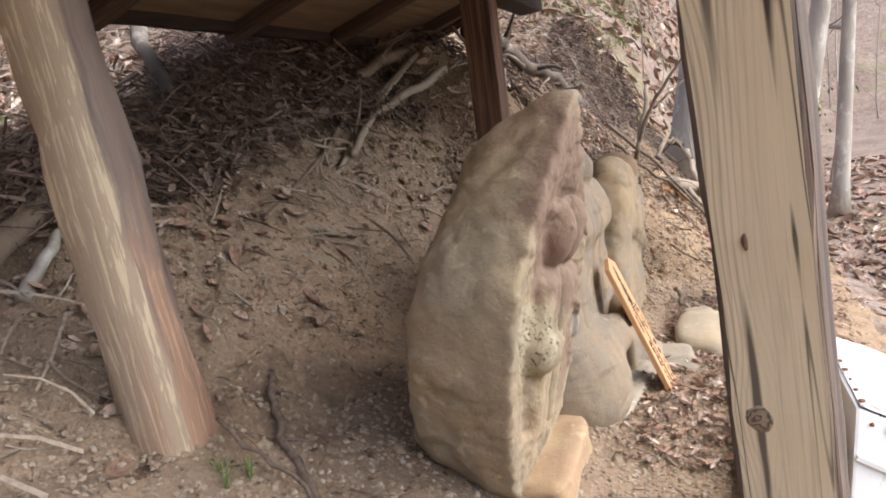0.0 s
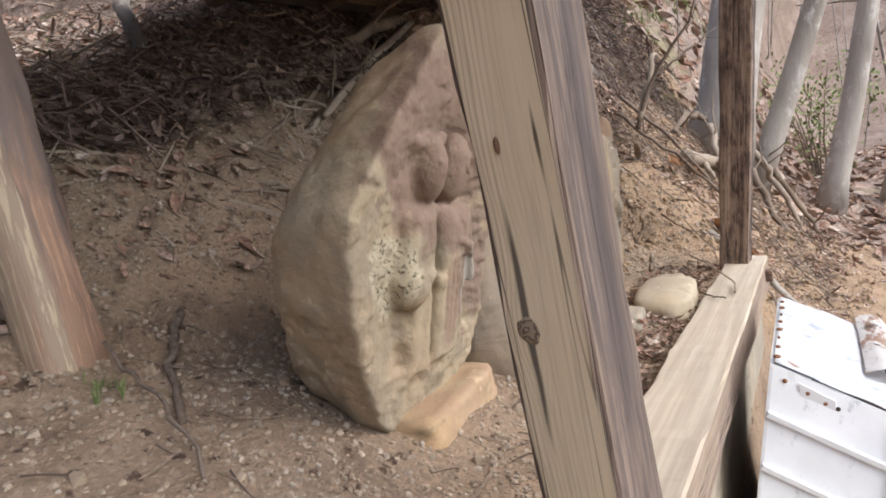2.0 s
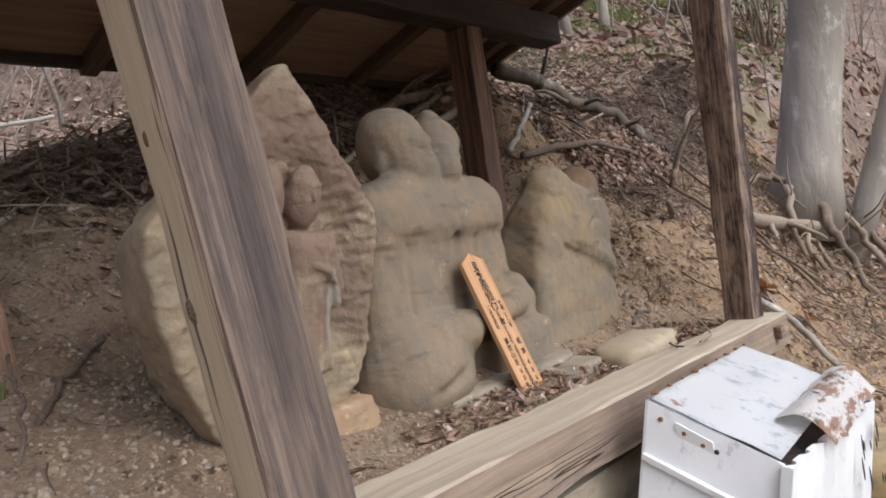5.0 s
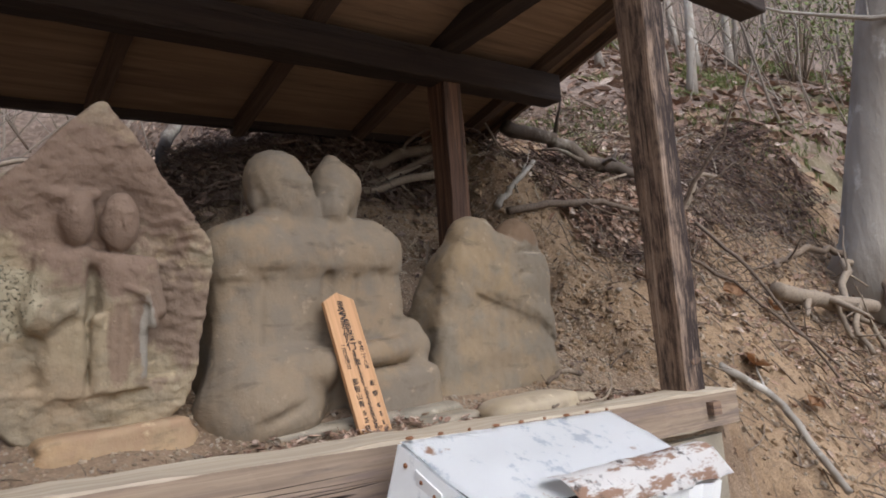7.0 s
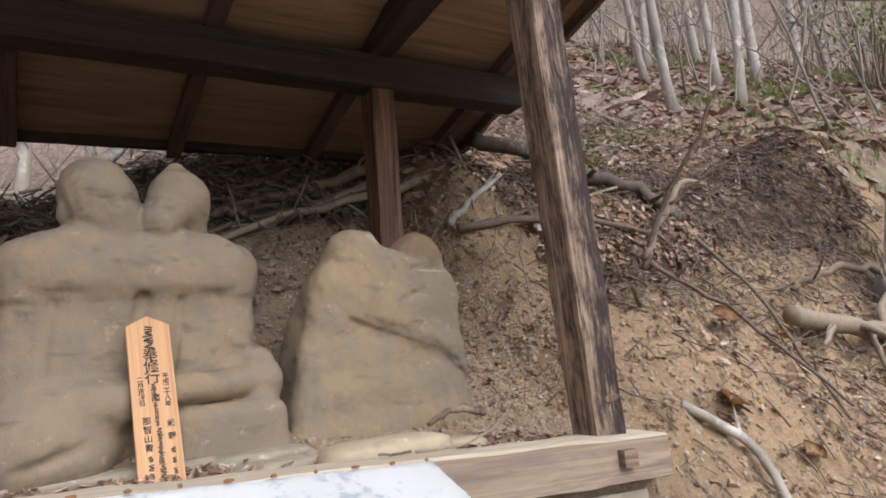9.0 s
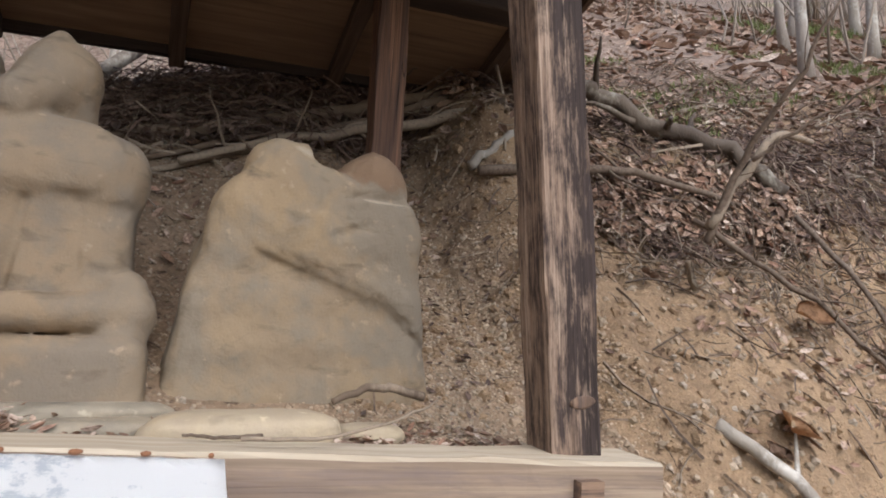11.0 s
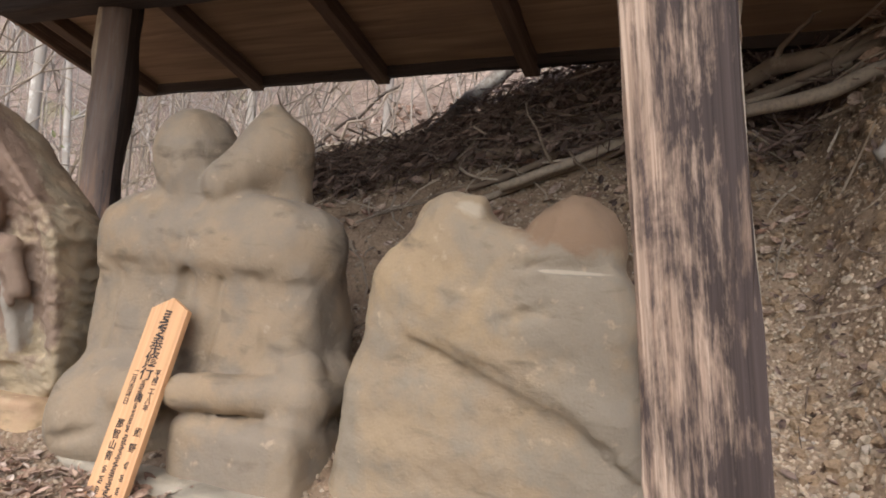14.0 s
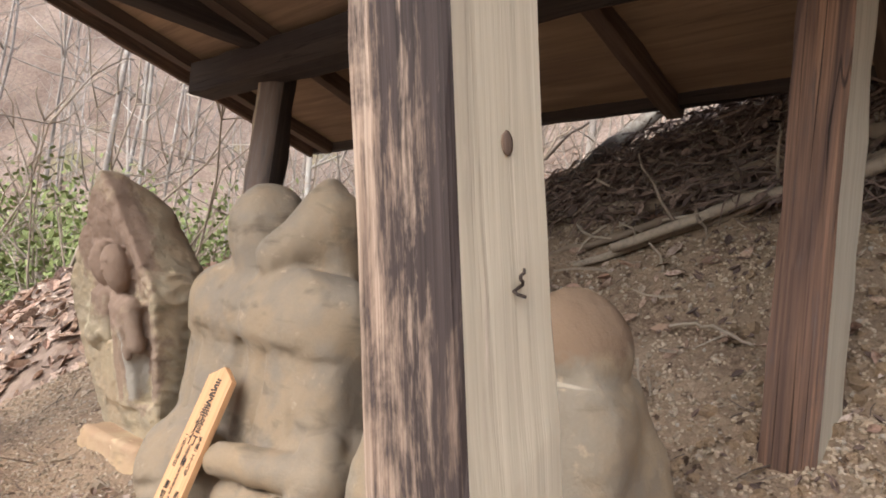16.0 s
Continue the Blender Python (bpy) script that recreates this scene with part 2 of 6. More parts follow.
def stone(name, base, warm, cool, shift=0.0, pores=0.0, stains=()):
    """Weathered carved or broken stone. stains: (middle, radii, colour, pitted) of marks with a shape of their own."""
    n = Nodes(name, 0.9)
    big = n.noise(4.5, 5, shift=(shift, 0, 0), distort=0.3)
    mid = n.noise(14, 5, shift=(shift, 4, 0))
    fine = n.noise(240, 3, shift=(shift, 0, 2))
    col = n.mix(n.grey(big, 0.38, 0.66), base, warm)
    col = n.mix(n.grey(mid, 0.47, 0.66), col, cool)
    col = n.mix(n.grey(n.noise(6, 4, (1, 1, 0.7), (shift + 5, 2, 1)), 0.52, 0.62), col, cool)
    col = n.mix(n.grey(n.noise(30, 4, shift=(shift, 9, 0)), 0.63, 0.72), col, tuple(min(1, 1.35 * c) for c in base))
    col = n.mix(n.grey(n.noise(9, 6, (1, 1, 2.5), (shift, 0, 7), 0.5), 0.58, 0.72), col, tuple(0.55 * c for c in base))
    col = n.mix(n.mix(1.0, fine, (0.22, 0.22, 0.22), "MULTIPLY"), col, tuple(0.4 * c for c in base))
    bumps = [(mid, 0.28, 0.010), (n.noise(55, 6, shift=(shift, 0, 0), rough=0.65), 0.45, 0.006), (fine, 0.45, 0.0018)]
    for c, r, tone, pitted in stains:
        near = n.t.nodes.new("ShaderNodeVectorMath")
        near.operation = "LENGTH"
        n.link(n.coords(tuple(1 / k for k in r), tuple(-a / k for a, k in zip(c, r))), near.inputs[0])
        ragged = n.mix(0.35, near.outputs["Value"], n.mix(1.0, n.noise(26, 5, shift=(c[0], c[2], 0)), (2, 2, 2), "MULTIPLY"))
        mask = n.ramp(ragged, (0.84, (1, 1, 1)), (0.98, (0, 0, 0)))
        col = n.mix(mask, col, tone)
        if pitted:
            pit = n.mix(1.0, mask, n.grey(n.noise(190, 4, shift=(c[0], 0, 3)), 0.56, 0.68), "MULTIPLY")
            col = n.mix(pit, col, tuple(0.5 * k for k in tone))
            bumps.append((n.mix(pit, (1, 1, 1), (0, 0, 0)), 0.9, 0.006))
    if pores:
        bumps.append((n.grey(n.cells(95), 0.1, 0.5), pores, 0.006))
    return n.done(col, bumps)


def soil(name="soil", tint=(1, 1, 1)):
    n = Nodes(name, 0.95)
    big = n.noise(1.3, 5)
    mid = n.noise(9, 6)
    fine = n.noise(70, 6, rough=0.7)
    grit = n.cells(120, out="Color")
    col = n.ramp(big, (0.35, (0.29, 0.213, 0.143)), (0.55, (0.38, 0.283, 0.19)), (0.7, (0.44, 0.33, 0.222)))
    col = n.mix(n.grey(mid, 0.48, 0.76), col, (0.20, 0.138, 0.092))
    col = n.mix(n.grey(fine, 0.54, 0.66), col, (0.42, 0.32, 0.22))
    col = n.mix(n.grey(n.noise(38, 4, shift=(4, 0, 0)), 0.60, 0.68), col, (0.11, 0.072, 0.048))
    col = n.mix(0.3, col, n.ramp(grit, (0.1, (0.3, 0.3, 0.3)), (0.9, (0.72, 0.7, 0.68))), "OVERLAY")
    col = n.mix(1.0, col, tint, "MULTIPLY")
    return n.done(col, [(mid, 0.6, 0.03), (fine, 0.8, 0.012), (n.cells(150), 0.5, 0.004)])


def litter(name, *tones):
    """Small loose pieces, each with a tone of its own."""
    n = Nodes(name, 0.85)
    k = len(tones)
    col = n.ramp(n.island(), *[(i / (k - 1) if k > 1 else 0, t) for i, t in enumerate(tones)])
    col = n.mix(n.grey(n.noise(90, 3), 0.45, 0.7), col, tuple(0.6 * c for c in tones[0]))
    return n.done(col, [(n.noise(140, 3), 0.4, 0.002)])


def forest_floor():
    n = Nodes("forest_floor", 0.95)
    col = n.ramp(n.noise(0.7, 6), (0.3, (0.115, 0.08, 0.059)), (0.5, (0.20, 0.15, 0.115)), (0.7, (0.31, 0.247, 0.20)))
    col = n.mix(0.6, col, n.ramp(n.noise(5, 6, shift=(3, 0, 0), rough=0.75), (0.36, (0.3, 0.27, 0.25)), (0.62, (1, 1, 1))), "MULTIPLY")
    col = n.mix(0.3, col, n.ramp(n.cells(26, out="Color"), (0.2, (0.13, 0.08, 0.055)), (0.8, (0.46, 0.34, 0.26))))
    col = n.mix(n.grey(n.noise(0.35, 4, shift=(2, 0, 0)), 0.6, 0.7), col, (0.17, 0.16, 0.07))
    return n.done(col, [(n.noise(9, 6), 0.8, 0.06), (n.cells(30), 0.4, 0.012)])


SOIL = soil("soil", (0.80, 0.78, 0.78))
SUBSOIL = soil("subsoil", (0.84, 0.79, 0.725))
FOREST_FLOOR = forest_floor()
STELE_STONE = stone("stele_stone", (0.355, 0.285, 0.185), (0.335, 0.252, 0.165), (0.295, 0.245, 0.172), 0.0, 0.12,
                    (((0.33, 0.265, 1.43), (0.25, 0.075, 0.22), (0.212, 0.148, 0.108), False), ((0.44, 0.32, 1.20), (0.10, 0.06, 0.16), (0.205, 0.148, 0.108), False), ((0.165, 0.315, 1.262), (0.055, 0.10, 0.078), (0.40, 0.345, 0.24), True), ((0.395, 0.31, 1.17), (0.018, 0.08, 0.09), (0.29, 0.26, 0.215), False),
                     ((0.345, 0.31, 1.17), (0.026, 0.08, 0.10), (0.245, 0.175, 0.123), False), ((0.35, 0.27, 1.39), (0.05, 0.09, 0.07), (0.225, 0.158, 0.115), False)))
COUPLE_STONE = stone("couple_stone", (0.25, 0.197, 0.137), (0.285, 0.210, 0.133), (0.215, 0.178, 0.135), 3.3)
PAIR_STONE = stone("pair_stone", (0.28, 0.216, 0.145), (0.32, 0.238, 0.145), (0.245, 0.205, 0.152), 7.7, 0.0, (((1.53, 0.32, 1.328), (0.06, 0.08, 0.004), (0.34, 0.29, 0.22), False), ((1.37, 0.34, 1.41), (0.03, 0.03, 0.02), (0.36, 0.30, 0.22), False), ((1.53, 0.37, 1.40), (0.10, 0.12, 0.062), (0.215, 0.145, 0.092), False)))
SLAB_STONE = stone("slab_stone", (0.42, 0.32, 0.2), (0.46, 0.29, 0.15), (0.36, 0.24, 0.15), 11.0)
PALE_SLAB = stone("pale_slab_stone", (0.46, 0.385, 0.27), (0.48, 0.38, 0.25), (0.40, 0.33, 0.24), 13.0)
BLOCK_STONE = stone("block_stone", (0.38, 0.31, 0.2), (0.45, 0.32, 0.15), (0.25, 0.21, 0.15), 17.0)
CONCRETE = stone("concrete", (0.36, 0.315, 0.24), (0.37, 0.31, 0.225), (0.28, 0.245, 0.19), 23.0)
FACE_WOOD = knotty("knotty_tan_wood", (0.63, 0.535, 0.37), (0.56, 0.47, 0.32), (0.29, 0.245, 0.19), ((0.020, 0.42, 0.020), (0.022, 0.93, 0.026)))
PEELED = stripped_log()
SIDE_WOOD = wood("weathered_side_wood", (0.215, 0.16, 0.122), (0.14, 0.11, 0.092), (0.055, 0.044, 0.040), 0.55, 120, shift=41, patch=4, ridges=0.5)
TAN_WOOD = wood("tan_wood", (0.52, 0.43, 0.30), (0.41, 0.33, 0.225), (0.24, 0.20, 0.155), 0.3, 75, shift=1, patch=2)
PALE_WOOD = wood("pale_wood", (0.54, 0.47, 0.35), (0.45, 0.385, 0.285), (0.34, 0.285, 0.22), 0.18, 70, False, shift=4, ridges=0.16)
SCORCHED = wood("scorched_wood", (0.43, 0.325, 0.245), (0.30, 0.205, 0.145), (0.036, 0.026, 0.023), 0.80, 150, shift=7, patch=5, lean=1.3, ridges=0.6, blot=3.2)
BROWN_WOOD = wood("brown_wood", (0.30, 0.20, 0.135), (0.18, 0.118, 0.083), (0.066, 0.048, 0.04), 0.52, 110, shift=9)
RED_WOOD = wood("red_wood", (0.30, 0.168, 0.102), (0.11, 0.060, 0.040), (0.07, 0.048, 0.04), 0.35, 110, shift=13, ridges=0.6)
RAFTER_WOOD = wood("rafter_wood", (0.17, 0.115, 0.078), (0.12, 0.08, 0.056), (0.06, 0.042, 0.034), 0.35, 80, shift=20)
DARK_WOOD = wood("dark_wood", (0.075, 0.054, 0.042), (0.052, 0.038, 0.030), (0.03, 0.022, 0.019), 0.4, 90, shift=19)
SILL_WOOD = wood("sill_wood", (0.53, 0.465, 0.36), (0.45, 0.375, 0.275), (0.28, 0.235, 0.185), 0.2, 45, False, shift=23, ridges=0.2)
SILL_FACE = wood("sill_face_wood", (0.36, 0.28, 0.20), (0.27, 0.20, 0.145), (0.13, 0.10, 0.085), 0.45, 50, shift=29, patch=3)
BOARD_WOOD = wood("board_wood", (0.41, 0.28, 0.175), (0.33, 0.222, 0.135), (0.18, 0.12, 0.08), 0.4, 14, False, shift=31, patch=1.2)
TABLET_WOOD = wood("tablet_wood", (0.62, 0.365, 0.19), (0.56, 0.315, 0.155), (0.5, 0.28, 0.13), 0.0, 60, False, 0.6, shift=37)
def knot():
    """Rings round the middle of the knot."""
    n = Nodes("knot_wood", 0.85)
    ln = n.t.nodes.new("ShaderNodeVectorMath")
    ln.operation = "LENGTH"
    n.link(n.co, ln.inputs[0])
    wob = n.t.nodes.new("ShaderNodeMath")
    wob.operation, wob.inputs[1].default_value = "MULTIPLY", 900
    n.link(ln.outputs["Value"], wob.inputs[0])
    add = n.t.nodes.new("ShaderNodeMath")
    add.operation = "MULTIPLY_ADD"
    add.inputs[1].default_value = 22.0
    n.link(n.noise(70, 3), add.inputs[0])
    n.link(wob.outputs[0], add.inputs[2])
    sine = n.t.nodes.new("ShaderNodeMath")
    sine.operation = "SINE"
    n.link(add.outputs[0], sine.inputs[0])
    col = n.ramp(sine.outputs[0], (0.0, (0.25, 0.20, 0.14)), (0.6, (0.18, 0.14, 0.10)), (1.0, (0.085, 0.062, 0.046)))
    return n.done(col, [(sine.outputs[0], 0.4, 0.001)])


KNOT = knot()


def ink():
    n = Nodes("ink", 0.6)
    return n.done(n.ramp(n.noise(200), (0.3, (0.015, 0.012, 0.012)), (0.8, (0.05, 0.04, 0.035))))


def enamel():
    """White sheet-metal paint, scuffed, with grey rub marks and rust."""
    n = Nodes("white_paint", 0.45)
    n.b.inputs["Specular IOR Level"].default_value = 0.4
    col = n.mix(n.grey(n.noise(7, 4), 0.4, 0.7), (0.78, 0.79, 0.78), (0.68, 0.69, 0.68))
    col = n.mix(n.grey(n.noise(22, 6, (1, 1, 0.6), rough=0.7), 0.6, 0.68), col, (0.5, 0.52, 0.53))
    col = n.mix(n.grey(n.noise(11, 6, shift=(3, 1, 0), rough=0.75), 0.68, 0.72), col, (0.25, 0.13, 0.07))
    return n.done(col, [(n.noise(18, 3), 0.2, 0.004)])


def flaked():
    """Galvanised sheet with worn white paint, blue-grey showing through."""
    n = Nodes("flaked_paint", 0.5)
    col = n.mix(n.grey(n.noise(16, 8, rough=0.75), 0.55, 0.62), (0.86, 0.87, 0.87), (0.60, 0.64, 0.68))
    col = n.mix(n.grey(n.noise(13, 6, shift=(5, 0, 0), rough=0.7), 0.66, 0.72), col, (0.42, 0.25, 0.16))
    return n.done(col, [(n.noise(16, 8), 0.2, 0.003)])


def rusty_flap():
    n = Nodes("rusty_paint", 0.75)
    col = n.mix(n.grey(n.noise(9, 8, (1, 3, 3), rough=0.7), 0.51, 0.57), (0.82, 0.80, 0.77), (0.42, 0.27, 0.19))
    col = n.mix(n.grey(n.noise(25, 6, rough=0.7), 0.58, 0.66), col, (0.13, 0.1, 0.085))
    return n.done(col, [(n.noise(30, 6), 0.5, 0.004)])


def bark(name, base, dark, pale):
    n = Nodes(name, 0.9)
    col = n.mix(n.grey(n.noise(3, 5, (1, 1, 0.5)), 0.4, 0.65), base, dark)
    col = n.mix(n.grey(n.noise(7, 6, (1, 1, 0.7), (3, 0, 0), rough=0.7), 0.55, 0.65), col, pale)
    return n.done(col, [(n.noise(12, 6, (1, 1, 0.3)), 0.6, 0.03), (n.noise(60, 4, (1, 1, 0.4)), 0.4, 0.006)])


INK, ENAMEL, FLAKED, RUSTY = ink(), enamel(), flaked(), rusty_flap()
RUST = stone("rust", (0.26, 0.12, 0.06), (0.30, 0.15, 0.08), (0.16, 0.08, 0.05), 2.0)
BLACK_MARK = stone("black_smear", (0.03, 0.03, 0.035), (0.05, 0.05, 0.05), (0.02, 0.02, 0.02), 2.0)
DEAD_BARK = bark("dead_bark", (0.125, 0.10, 0.078), (0.065, 0.05, 0.04), (0.25, 0.23, 0.19))
BARK = bark("pale_bark", (0.38, 0.345, 0.295), (0.24, 0.21, 0.175), (0.52, 0.49, 0.44))
BARK_FAR = bark("grey_bark", (0.34, 0.30, 0.26), (0.22, 0.19, 0.16), (0.46, 0.43, 0.38))
ROOT_BARK = bark("root_bark", (0.20, 0.15, 0.107), (0.115, 0.085, 0.062), (0.29, 0.23, 0.17))
TWIG_BARK = litter("twig_bark", (0.15, 0.105, 0.075), (0.26, 0.20, 0.145), (0.10, 0.075, 0.06), (0.33, 0.27, 0.2))
LEAVES = litter("dead_leaves", (0.22, 0.135, 0.09), (0.40, 0.28, 0.20), (0.14, 0.085, 0.06), (0.60, 0.50, 0.41), (0.28, 0.155, 0.105), (0.46, 0.35, 0.27))
PEBBLES = litter("pebbles", (0.33, 0.26, 0.18), (0.22, 0.165, 0.115), (0.42, 0.34, 0.25), (0.28, 0.20, 0.13), (0.36, 0.31, 0.25))
DRY_LEAF = litter("dry_leaf", (0.42, 0.25, 0.14), (0.50, 0.32, 0.19))
GREEN = litter("fresh_leaves", (0.15, 0.185, 0.06), (0.23, 0.27, 0.095), (0.12, 0.15, 0.05), (0.29, 0.33, 0.14))
SAND = litter("sandy_grit", (0.44, 0.34, 0.235), (0.34, 0.25, 0.17), (0.50, 0.40, 0.29))
BRUSH = litter("brush_stems", (0.30, 0.25, 0.2), (0.22, 0.18, 0.14), (0.38, 0.33, 0.28))
# dark litter tones that also hold the shade below the roof edge
DARK_LITTER = litter("dark_shaded_litter", (0.11, 0.072, 0.056), (0.19, 0.13, 0.10), (0.07, 0.048, 0.04), (0.28, 0.20, 0.155))
PALE_TWIG = litter("pale_twigs", (0.34, 0.275, 0.205), (0.26, 0.205, 0.15), (0.43, 0.37, 0.29))

# ---- ground ----
def smooth(a, b, v):
    v = min(1.0, max(0.0, (v - a) / (b - a)))
    return v * v * (3 - 2 * v)

def lerp_table(table, v):
    if v <= table[0][0]:
        return table[0][1]
    for (a, za), (b, zb) in zip(table, table[1:]):
        if v <= b:
            return za + (zb - za) * (v - a) / (b - a)
    return table[-1][1]

def ground_z(x, y):
    """Height of the soil: a shelf dug into a hillside, a bank behind it, a path in front."""
    k = min(1.0, max(0.0, x / 1.6))
    shelf = lerp_table([(-0.05, 0.90 - 0.03 * k), (0.25, 0.945 - 0.065 * k), (0.5, 1.05 - 0.03 * k), (0.75, 1.125 + 0.04 * k), (0.9, 1.225 + 0.05 * k), (1.1, 1.34 + 0.16 * k),
                        (1.6, 1.64 + 0.40 * k), (2.2, 2.02 + 0.30 * k), (12, 6.6), (60, 36)], y)
    bank = lerp_table([(-0.8, 0.12), (-0.3, 0.36), (0.0, 0.68), (0.2, 0.90), (0.45, 1.17), (0.7, 1.38), (1.0, 1.80), (1.3, 2.0),
                       (3.0, 2.95), (9, 6.6), (60, 38)], y - 0.02 * (min(x, 12) - 2))
    front = lerp_table([(-0.12, 0.15), (-0.02, 0.90)], y) if y < -0.02 else 9
    # the hillside falls away behind the stele
    ridge = 1.50 + 0.42 * max(x, -1.2) + 1.5 * max(0.0, x - 1.5) + 0.10 * max(0.0, min(y, 3.5) - 1.5) + 0.45 * max(0.0, min(y, 5.5) - 3.5) + 0.85 * max(0.0, y - 5.5)
    if y > 1.2:
        shelf += (min(shelf, ridge) - shelf) * smooth(1.2, 1.6, y)
    z = min(shelf, front)
    left = 0.12 + (z - 0.12) * smooth(-0.25, 0.9, y + 0.25 * noise.noise((x, 3, 0)))
    z = left + (z - left) * smooth(-0.9, -0.3, x)
    z -= 0.30 * max(0.0, min(-2.2 - x, 14)) - 0.95 * max(0.0, -18 - x)
    # the bank climbs on towards the trees
    bank += (0.35 * smooth(3.3, 5.0, x) + 0.16 * max(0.0, min(x, 14.0) - 4.5)) * smooth(0.2, 0.9, y)
    w = smooth(1.86, 2.15, x)
    return z * (1 - w) + bank * w + 0.55 * max(0.0, x - 22)

def soil_z(x, y):
    """The soil with its lumps and hollows."""
    near = smooth(1.5, 0.6, y) if x < 1.9 else 0.0
    amp = 0.02 + 0.055 * (1 - near)
    z = ground_z(x, y) + amp * noise.noise((x * 2.3, y * 2.3, 0.3)) + 0.45 * amp * noise.noise((x * 7.5, y * 7.5, 5))
    if y > 0.75 or x > 1.95:
        z += 0.030 * noise.noise((x * 17, y * 17, 9)) + 0.017 * noise.noise((x * 37, y * 37, 2))
    # two small burrows in the shelf
    for bx, by in ((0.27, 0.75), (0.18, 0.71)):
        z -= 0.05 * math.exp(-((x - bx) ** 2 + (y - by) ** 2) / 0.0011)
    return z

def ground_mesh(name, xs, ys, materials):
    n = len(xs)
    verts = [(x, y, soil_z(x, y)) for y in ys for x in xs]
    faces = [(j * n + i, j * n + i + 1, (j + 1) * n + i + 1, (j + 1) * n + i) for j in range(len(ys) - 1) for i in range(n - 1)]
    me = bpy.data.meshes.new(name)
    me.from_pydata(verts, [], faces)
    me.polygons.foreach_set("use_smooth", [True] * len(faces))
    kinds = []
    for j in range(len(ys) - 1):
        for i in range(n - 1):
            edge = 0.25 * noise.noise((xs[i] * 1.7, ys[j] * 1.7, 4))
            edge += 0.22 * noise.noise((xs[i] * 7, ys[j] * 7, 8)) + 0.16 * noise.noise((xs[i] * 31, ys[j] * 31, 6))
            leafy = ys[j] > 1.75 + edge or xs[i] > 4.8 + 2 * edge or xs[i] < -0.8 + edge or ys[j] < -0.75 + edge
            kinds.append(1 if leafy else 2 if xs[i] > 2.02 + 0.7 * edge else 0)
    for m in materials:
        me.materials.append(m)
    me.polygons.foreach_set("material_index", kinds)
    return new(name, me)

def steps(*spans):
    out = []
    for a, b, d in spans:
        out += list(np.arange(a, b - d / 2, d))
    return [float(v) for v in out] + [spans[-1][1]]

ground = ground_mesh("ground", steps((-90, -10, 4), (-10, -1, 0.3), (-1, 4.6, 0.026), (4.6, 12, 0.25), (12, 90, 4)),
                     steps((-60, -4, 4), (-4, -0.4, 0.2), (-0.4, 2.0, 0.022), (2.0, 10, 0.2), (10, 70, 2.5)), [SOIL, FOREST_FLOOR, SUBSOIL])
tagged(ground, "dry brown sandy soil bank below a wooded hillside", "ground", kind="structure")

# ---- parts and timbers ----
def part(name, bm, material, parent=None, label="", smooth=False):
    me = bpy.data.meshes.new(name)
    bm.to_mesh(me)
    bm.free()
    for m in (material if isinstance(material, (list, tuple)) else [material]):
        me.materials.append(m)
    if smooth:
        me.polygons.foreach_set("use_smooth", [True] * len(me.polygons))
    ob = new(name, me)
    ob.parent = parent
    if label:
        ob["label"] = label
    return ob

def axis_pose(a, b, side=(0, 1, 0)):
    """A pose at a whose z runs to b and whose y is close to side."""
    up = (Vector(b) - Vector(a)).normalized()
    sx = Vector(side).cross(up).normalized()
    m = Matrix((sx, up.cross(sx), up)).transposed().to_4x4()
    m.translation = Vector(a)
    return m

def timber(name, a, b, w, d, material, parent, side=(0, 1, 0), label="", worn=0.004, seed=0, faces=None, rounded=0.0):
    """A squared timber with slightly wavy, worn edges. faces: {'+x': material, ...} for sides with a material of their
    own.
    """
    length = (Vector(b) - Vector(a)).length
    bm = bmesh.new()
    n = max(3, int(length / 0.06))
    c = 0.5 * min(w, d) * max(0.09, rounded)
    ring = [(-w / 2 + c, -d / 2), (w / 2 - c, -d / 2), (w / 2, -d / 2 + c), (w / 2, d / 2 - c), (w / 2 - c, d / 2), (-w / 2 + c, d / 2), (-w / 2, d / 2 - c), (-w / 2, -d / 2 + c)]
    rows = []
    for j in range(n + 1):
        z = length * j / n
        row = []
        for i, (x, y) in enumerate(ring):
            k = worn * noise.noise((seed * 7.1 + i * 1.7, z * 5, seed)) + 0.6 * worn * noise.noise((seed + i * 3.1, z * 22, 2))
            row.append(bm.verts.new((x + k * (1 if x > 0 else -1), y + k * (1 if y > 0 else -1), z + 0.3 * worn * noise.noise((i, j, seed)))))
        rows.append(row)
    sides = ["-y", "", "+x", "", "+y", "", "-x", ""]
    mats, where = [material], {}
    for key, m in (faces or {}).items():
        mats.append(m)
        where[key] = len(mats) - 1
    for r0, r1 in zip(rows, rows[1:]):
        for i in range(8):
            f = bm.faces.new((r0[i], r0[(i + 1) % 8], r1[(i + 1) % 8], r1[i]))
            f.material_index = where.get(sides[i], 0)
            f.smooth = bool(rounded)
    bm.faces.new(rows[0][::-1])
    bm.faces.new(rows[-1])
    ob = part(name, bm, mats, parent, label)
    ob.matrix_local = axis_pose(a, b, side)
    return ob

def bead(name, c, r, material, parent, label="", seed=0):
    """A small uneven rounded lump."""
    bm = bmesh.new()
    bmesh.ops.create_icosphere(bm, subdivisions=2, radius=1)
    for v in bm.verts:
        k = 1 + 0.15 * noise.noise(v.co * 1.7 + Vector((seed, seed, 0)))
        v.co = Vector((v.co.x * r[0] * k, v.co.y * r[1] * k, v.co.z * r[2] * k))
    ob = part(name, bm, material, parent, label, True)
    ob.location = c
    return ob

# ---- shelter ----
def roof_z(y):
    return 2.03 + 0.27 * (1.42 - y)

